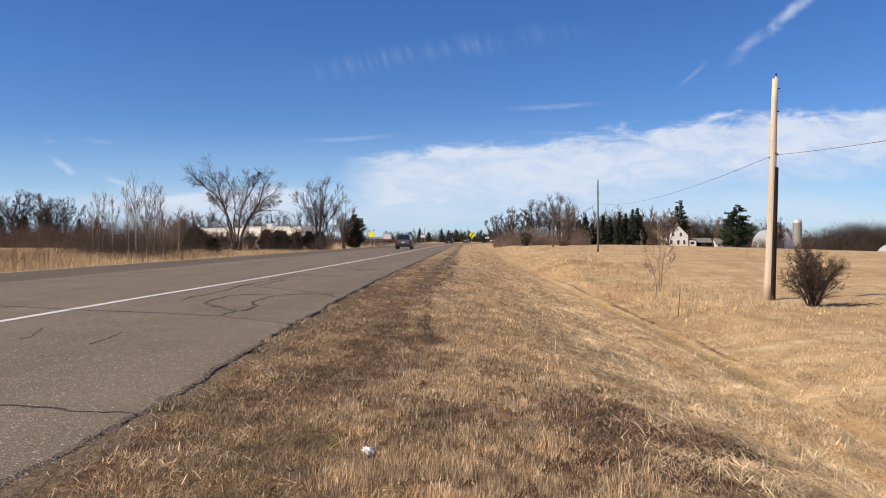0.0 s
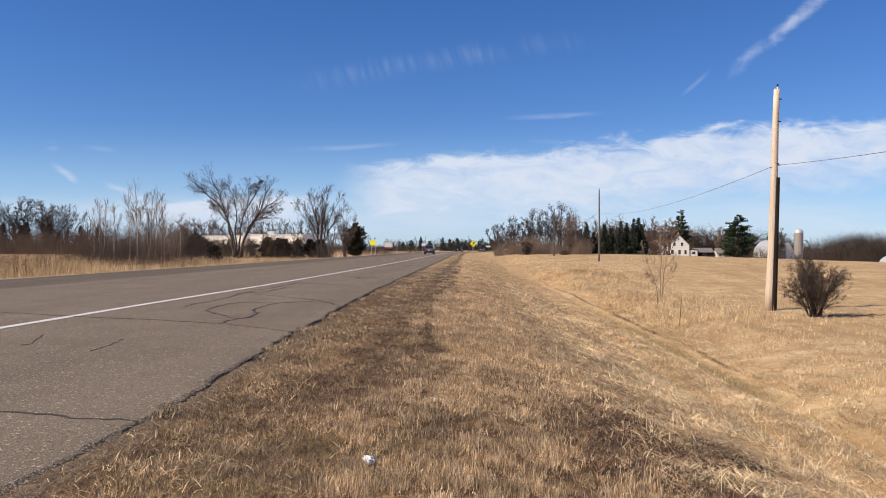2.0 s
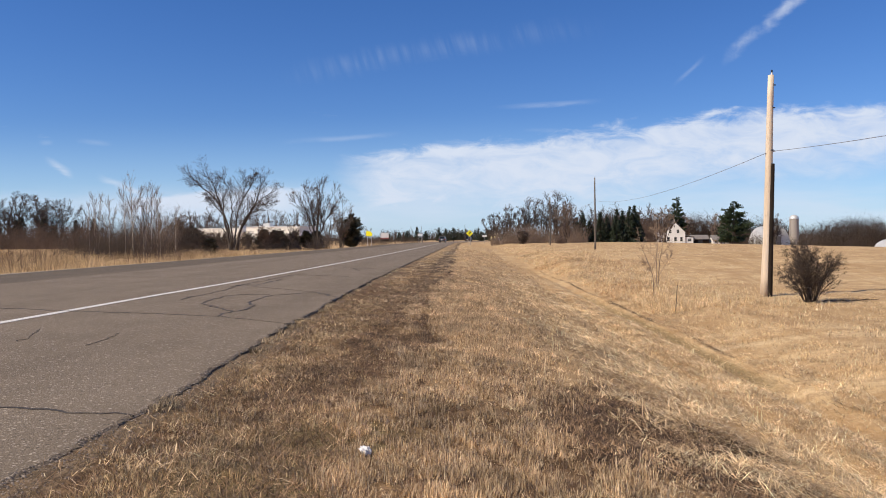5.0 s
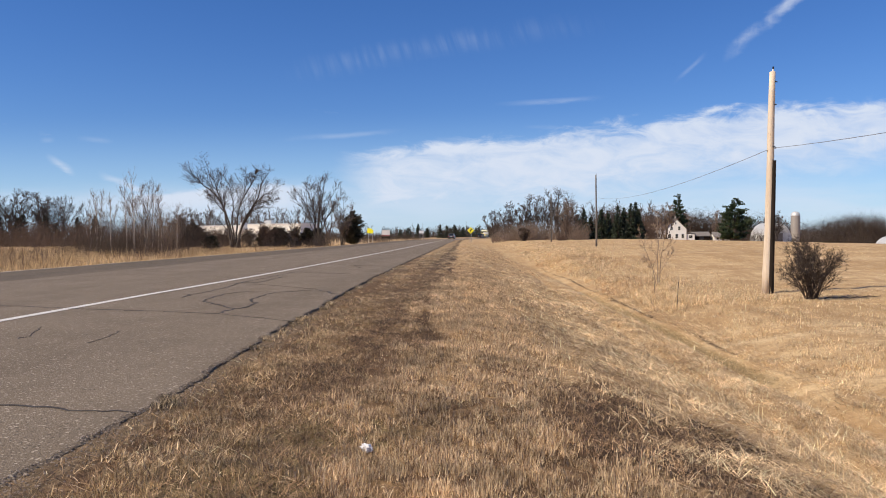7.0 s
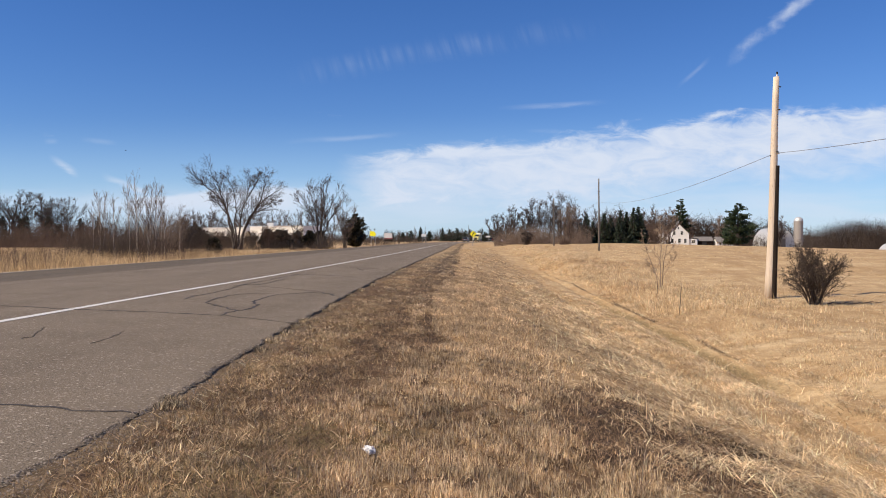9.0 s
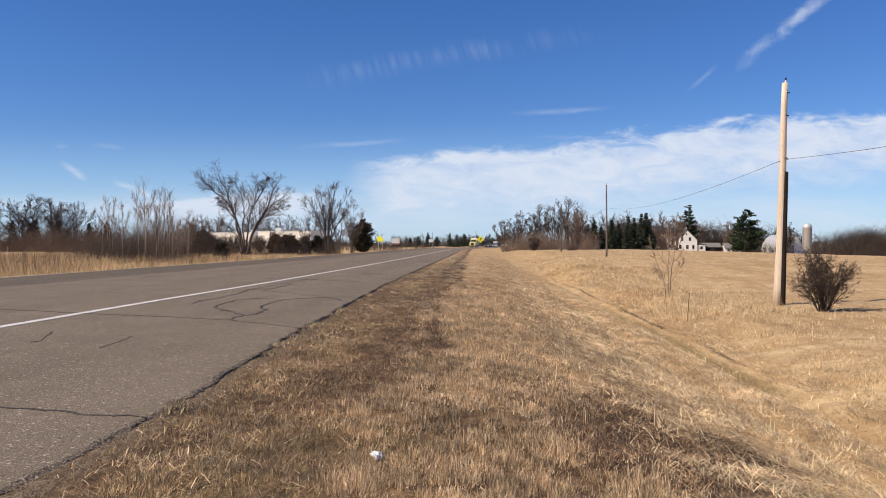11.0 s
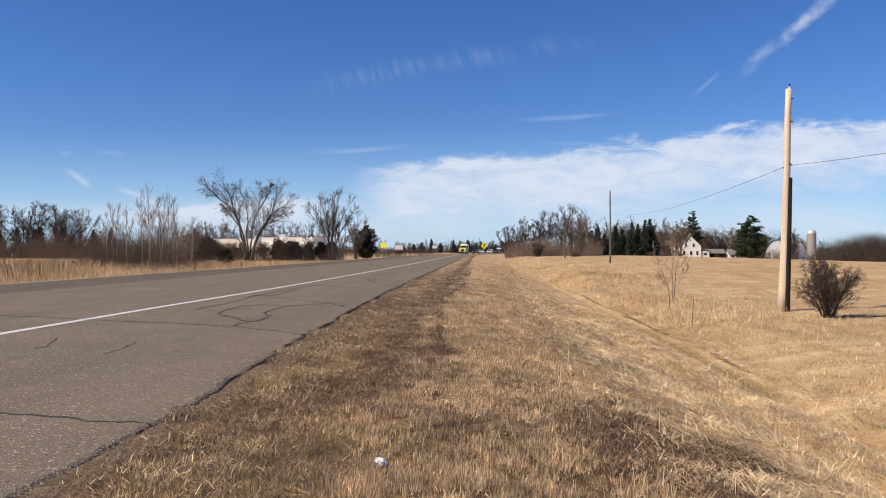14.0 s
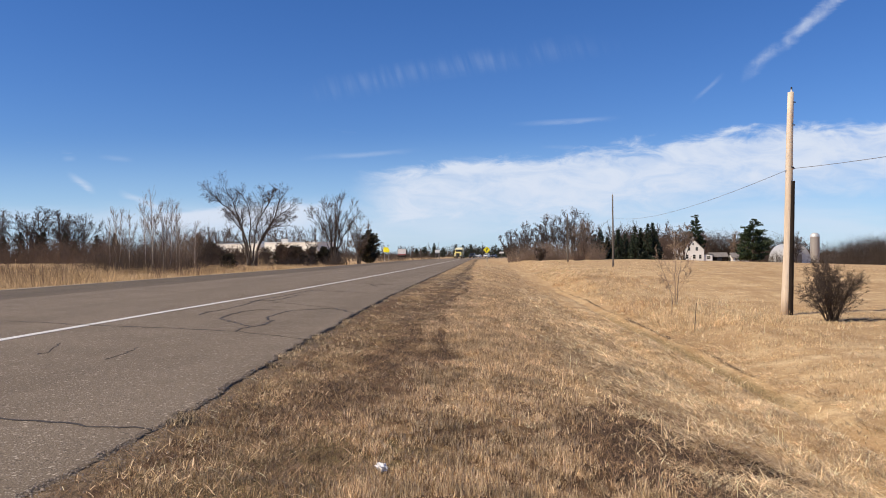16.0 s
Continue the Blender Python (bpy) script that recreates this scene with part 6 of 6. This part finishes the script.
    # long low commercial building
    ob = thing("low_building", "long low cream-white commercial building with flat roof", "building", pose(-72.2, 250, 0.0, 0, 0, -20))
    part("wall", box(-15.9, 8, 2.4, 19.3, 14, 5.2, 0.05), M_SIDING, ob)
    part("wall", box(9.0, 3, 2.6, 20.4, 10, 5.4, 0.05), M_SIDING, ob)
    part("wall", box(-3.9, 10, 1.8, 5.0, 10, 3.8, 0.05), M_SIDING, ob)
    for x, w, z, d in ((-15.9, 19.7, 5.06, 14.4), (9.0, 20.8, 5.36, 10.4), (-3.9, 4.7, 3.78, 10)):
        part("parapet", box(x, 8 if x < 0 else 3, z, w, d, 0.22, 0.03), M_WHITE, ob, "pale roof edge")
    part("lower_band", box(12.0, -2.05, 1.25, 9.0, 0.08, 2.4, 0.02), M_GUARD, ob, "dark lower wall panels")
    part("roof_unit", box(3.2, 4, 6.0, 2.6, 2.0, 1.2, 0.05), M_TIN, ob)
    part("roof_unit", box(-10.2, 8, 5.7, 1.6, 1.6, 0.9, 0.05), M_TIN, ob)
    for x in (1.2, 4.6):
        window(ob, x, -2.02, 1.6, 1.4, 1.1)
    part("door", box(-19.4, 0.95, 1.3, 2.6, 0.08, 2.6, 0.02), M_TIN, ob)
    part("downpipe", box(3.9, -2.1, 3.1, 0.18, 0.14, 4.2), M_GUARD, ob)


build_buildings()


# ---- vehicles ----
def wheel(ob, x, y, r, w=0.22):
    bm = rod((x - w / 2, y, r), (x + w / 2, y, r), r, sides=22)
    bmesh.ops.bevel(bm, geom=[e for e in bm.edges if len(e.link_faces) == 2 and e.calc_face_angle(0) > 1], offset=0.035, segments=2, affect="EDGES")
    tyre = part("wheel", bm, M_TYRE, ob)
    out = math.copysign(w / 2 + 0.006, x)
    part("rim", rod((x + out * 0.6, y, r), (x + out, y, r), r * 0.66, r * 0.6, 16), M_RIM, tyre)


def cabin_panes(ob, lo, hi):
    """Glass set on the four sloping sides of a cabin: lo, hi are (x half, y back, y front, z)."""
    (xa, ya, yb, za), (xb, yc, yd, zb) = lo, hi

    def point(sx, f, g):
        z = za + (zb - za) * f
        x = (xa + (xb - xa) * f) * sx
        return Vector((x, (ya + (yc - ya) * f) * (1 - g) + (yb + (yd - yb) * f) * g, z))

    def pane(pts):
        nrm = (pts[1] - pts[0]).cross(pts[3] - pts[0]).normalized()
        mid = sum(pts, Vector()) / 4
        if nrm.dot(mid - Vector((0, (ya + yb) / 2, (za + zb) / 2))) < 0:
            nrm = -nrm
        bm = bmesh.new()
        one, two = [bm.verts.new(p + nrm * 0.004) for p in pts], [bm.verts.new(p + nrm * 0.014) for p in pts]
        bm.faces.new(one)
        bm.faces.new(two)
        for k in range(4):
            bm.faces.new((one[k], one[(k + 1) % 4], two[(k + 1) % 4], two[k]))
        part("window", bm, M_GLASS, ob)
    for sx in (-1, 1):
        for a, b in ((0.06, 0.32), (0.36, 0.63), (0.67, 0.93)):
            pane([point(sx, 0.12, a), point(sx, 0.12, b), point(sx, 0.86, b), point(sx, 0.86, a)])
    for g in (0, 1):
        pane([point(-0.88, 0.12, g), point(0.88, 0.12, g), point(0.86, 0.88, g), point(-0.86, 0.88, g)])


def car(name, paint, label, category, kind="suv"):
    """A car that heads along +y, its wheels on z = 0."""
    ob = thing(name, label, category)
    side = {"suv": [(-2.3, 0.45), (-2.32, 0.8), (-2.2, 1.06), (1.0, 1.04), (2.05, 0.94), (2.3, 0.78), (2.32, 0.42), (2.1, 0.26), (-2.1, 0.28)],
            "sedan": [(-2.3, 0.42), (-2.32, 0.75), (-2.15, 0.98), (0.95, 0.92), (2.1, 0.78), (2.32, 0.6), (2.3, 0.36), (2.1, 0.2), (-2.1, 0.24)],
            "pickup": [(-2.75, 0.5), (-2.76, 1.08), (-0.75, 1.12), (1.2, 1.14), (2.5, 1.06), (2.7, 0.85), (2.7, 0.5), (2.5, 0.34), (-2.6, 0.4)]}[kind]
    wide = 0.98 if kind == "pickup" else 0.92
    part("body", prism(side, -wide, wide, "x", bevel=0.07), PAINTS[paint], ob)
    lo, hi = {"suv": ((0.87, -2.2, 1.12, 1.02), (0.70, -1.86, 0.25, 1.70)), "sedan": ((0.85, -1.75, 1.05, 0.92), (0.64, -1.05, 0.2, 1.42)),
              "pickup": ((0.92, -0.75, 1.3, 1.1), (0.74, -0.6, 0.55, 1.85))}[kind]
    bm = bmesh.new()
    vs = [bm.verts.new(p) for p in ((-lo[0], lo[1], lo[3]), (lo[0], lo[1], lo[3]), (lo[0], lo[2], lo[3]), (-lo[0], lo[2], lo[3]), (-hi[0], hi[1], hi[3]), (hi[0], hi[1], hi[3]), (hi[0], hi[2], hi[3]), (-hi[0], hi[2], hi[3]))]
    for f in ((0, 1, 2, 3), (4, 5, 6, 7), (0, 1, 5, 4), (1, 2, 6, 5), (2, 3, 7, 6), (3, 0, 4, 7)):
        bm.faces.new([vs[k] for k in f])
    bmesh.ops.recalc_face_normals(bm, faces=bm.faces)
    cab = part("cabin", bm, PAINTS[paint], ob)
    cabin_panes(cab, lo, hi)
    back, front = side[1][0], side[5][0]
    axle = (-1.72, 1.75, 0.40) if kind == "pickup" else (-1.4, 1.4, 0.34)
    for x in (-wide + 0.1, wide - 0.1):
        wheel(ob, x, axle[0], axle[2])
        wheel(ob, x, axle[1], axle[2])
        s = math.copysign(1, x)
        part("tail_light", box(s * (wide - 0.14), back - 0.005, 0.9, 0.2, 0.06, 0.26, 0.02), M_LENS_RED, ob, "red tail light")
        part("headlight", box(s * (wide - 0.24), front - 0.02, 0.72 if kind != "pickup" else 0.85, 0.34, 0.08, 0.17, 0.03), M_LENS, ob, "clear headlight")
        part("mirror", box(s * (wide + 0.09), lo[2] - 0.45, lo[3] + 0.1, 0.2, 0.12, 0.15, 0.03), PAINTS[paint], ob)
    part("rear_bumper", box(0, back - 0.03, 0.48, wide * 1.8, 0.14, 0.22, 0.04), M_TRIM, ob, "dark rear bumper")
    part("front_bumper", box(0, front + 0.01, 0.42, wide * 1.8, 0.14, 0.2, 0.04), M_TRIM, ob, "dark front bumper")
    part("plate", box(0, back - 0.03, 0.78, 0.32, 0.03, 0.16, 0.004), M_WHITE, ob, "blank pale plate")
    part("grille", box(0, front - 0.01, 0.66, 0.9, 0.06, 0.16, 0.02), M_TRIM, ob, "dark grille")
    if kind == "pickup":
        part("bed", box(0, -1.75, 1.1, 1.6, 1.8, 0.06), M_TRIM, ob, "dark open bed")
    return ob


def semi_truck():
    ob = thing("truck", "yellow truck with a pale roof fairing and box body", "truck")
    part("cab", prism([(-2.2, 0.7), (-2.2, 2.85), (-0.1, 2.85), (0.55, 2.05), (2.1, 1.75), (2.3, 1.4), (2.3, 0.55), (1.4, 0.5)], -1.15, 1.15, "x", bevel=0.1), M_CAB, ob)
    part("fairing", prism([(-2.25, 2.75), (-2.25, 3.5), (-1.1, 3.45), (-0.05, 2.95), (-0.05, 2.8)], -1.2, 1.2, "x", bevel=0.12), M_CREAM, ob, "pale yellow roof fairing")
    bm = bmesh.new()
    tilt = Matrix.Rotation(math.atan2(0.65, 0.8), 4, "X")
    box(0, 0.27, 2.46, 2.0, 0.04, 0.82, 0.01, bm, tilt)
    part("windscreen", bm, M_GLASS, ob, "dark windscreen")
    for s in (-1, 1):
        part("window", box(s * 1.16, -0.75, 2.3, 0.03, 0.9, 0.7, 0.01), M_GLASS, ob)
        part("headlight", box(s * 0.92, 2.3, 1.02, 0.36, 0.08, 0.26, 0.03), M_LENS, ob, "clear headlight")
        part("mirror", box(s * 1.42, 0.3, 2.3, 0.22, 0.14, 0.7, 0.04), M_TRIM, ob)
        part("fuel_tank", rod((s * 0.98, -1.9, 0.72), (s * 0.98, -0.6, 0.72), 0.3, sides=16), M_STEEL, ob)
        for y, r in ((1.35, 0.52), (-3.2, 0.52)):
            wheel(ob, s * 1.05, y, r, 0.3)
    part("grille", box(0, 2.3, 1.25, 1.15, 0.1, 0.85, 0.04), M_TRIM, ob, "dark grille")
    part("bumper", box(0, 2.36, 0.55, 2.3, 0.22, 0.36, 0.06), M_TRIM, ob, "dark front bumper")
    part("box_body", box(0, -3.2, 2.15, 2.3, 1.7, 2.3, 0.06), M_CREAM, ob, "pale box body")
    part("chassis", box(0, -2.4, 0.95, 0.9, 3.2, 0.28), M_TRIM, ob)
    return ob


def roll_along(ob, lane, times, flip=False):
    """Keys a vehicle along a lane of the road: (seconds, y) rows, made even by a smooth curve."""
    ts, ys = [t for t, _ in times], [y for _, y in times]
    rows = []
    for k in range(33):
        t = k * 0.5
        y = float(np.interp(t, ts, ys))
        turn = -math.degrees(math.atan(float(bend(y + 0.5) - bend(y - 0.5)))) + (180 if flip else 0)
        rows.append((t, pose(lane + float(bend(y)), y, 0.004, 0, 0, turn)))
    walk(ob, rows)


VEHICLES = [
    (car("suv", "slate", "dark grey SUV driving away on the road", "car"), NEAR_LANE, [(0, 90), (0.5, 101.5), (1, 115), (1.5, 130), (2, 146), (2.5, 163), (3, 179), (3.5, 192), (4, 203), (5, 217), (6, 228), (7, 239), (8, 251), (9, 266), (10, 282), (12, 316), (16, 390)], False),
    (car("pickup_truck", "black", "black pickup truck far ahead on the road", "car", "pickup"), NEAR_LANE, [(0, 229), (1, 240), (2, 250), (3, 261), (4, 269), (6, 289), (8, 312), (12, 365), (16, 425)], False),
    (car("sedan", "grey", "grey car far ahead near the bend", "car", "sedan"), NEAR_LANE, [(0, 269), (1, 284), (2, 299), (3, 311), (4, 322), (6, 345), (10, 395), (16, 460)], False),
    (car("sedan", "white", "white car far ahead near the bend", "car", "sedan"), NEAR_LANE, [(0, 322), (1, 333), (4, 370), (10, 425), (16, 462)], False),
    (semi_truck(), FAR_LANE, [(0, 398), (3, 366), (6.5, 328), (8, 314.5), (9.2, 305), (11.3, 284), (12.5, 273), (14, 260), (15, 252), (16, 244.5)], True),
    (car("suv", "black", "black SUV oncoming behind the truck", "car"), FAR_LANE, [(0, 430), (8, 345), (11, 312), (12.5, 297), (14, 284), (16, 272)], True),
    (car("sedan", "white", "white car oncoming in the queue", "car", "sedan"), FAR_LANE, [(0, 441), (8, 357), (11, 326), (12.5, 309), (14, 295), (16, 284)], True),
    (car("suv", "white", "white SUV oncoming in the queue", "car"), FAR_LANE, [(0, 455), (8, 376), (11, 344), (12.5, 329), (14, 311), (16, 300)], True),
    (car("sedan", "dark_blue", "dark blue car oncoming in the queue", "car", "sedan"), FAR_LANE, [(0, 468), (8, 392), (11, 360), (12.5, 342), (14, 326), (16, 313)], True),
]


# ---- litter ----
def build_litter():
    bm = bmesh.new()
    bmesh.ops.create_icosphere(bm, subdivisions=3, radius=1)
    rng = random.Random(5)
    for v in bm.verts:
        k = noise.noise(v.co * 2.3) * 0.7 + noise.noise(v.co * 6.1) * 0.35
        v.co *= 1 + k
        v.co.x *= 0.032
        v.co.y *= 0.028
        v.co.z *= 0.02
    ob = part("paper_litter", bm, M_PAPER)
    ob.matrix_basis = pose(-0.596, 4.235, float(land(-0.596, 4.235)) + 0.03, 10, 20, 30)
    tagged(ob, "crumpled white paper litter lying in the grass", "litter")


build_litter()


def build_insect():
    """A small dark fly, its head towards +y."""
    ob = thing("insect", "small dark flying insect over the verge", "insect")

    def lump(y, z, sx, sy, sz):
        bm = bmesh.new()
        bmesh.ops.create_icosphere(bm, subdivisions=2, radius=1, matrix=Matrix.Translation((0, y, z)) @ Matrix.Diagonal((sx, sy, sz, 1)))
        return bm
    part("abdomen", lump(-0.0032, 0, 0.0016, 0.0036, 0.0016), M_BLACK, ob)
    part("thorax", lump(0.001, 0.0004, 0.0017, 0.002, 0.0017), M_BLACK, ob)
    part("head", lump(0.0036, 0, 0.0013, 0.001, 0.0012), M_BLACK, ob)
    for s in (-1, 1):
        part("wing", prism([(s * 0.001, 0.0015), (s * 0.006, 0.0005), (s * 0.0068, -0.003), (s * 0.004, -0.0042), (s * 0.001, -0.0005)], 0.0016, 0.0018, "z"), M_TRIM, ob, "thin dark wing")
    return ob


INSECT = build_insect()


def motions():
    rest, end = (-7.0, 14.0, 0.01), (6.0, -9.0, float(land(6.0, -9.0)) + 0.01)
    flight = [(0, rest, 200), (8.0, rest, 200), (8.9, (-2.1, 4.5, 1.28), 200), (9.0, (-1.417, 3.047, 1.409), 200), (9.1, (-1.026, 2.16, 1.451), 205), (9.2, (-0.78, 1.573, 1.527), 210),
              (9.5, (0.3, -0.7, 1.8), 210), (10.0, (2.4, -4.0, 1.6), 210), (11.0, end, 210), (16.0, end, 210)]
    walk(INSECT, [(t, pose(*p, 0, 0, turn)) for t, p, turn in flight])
    for ob, lane, times, flip in VEHICLES:
        roll_along(ob, lane, times, flip)


motions()
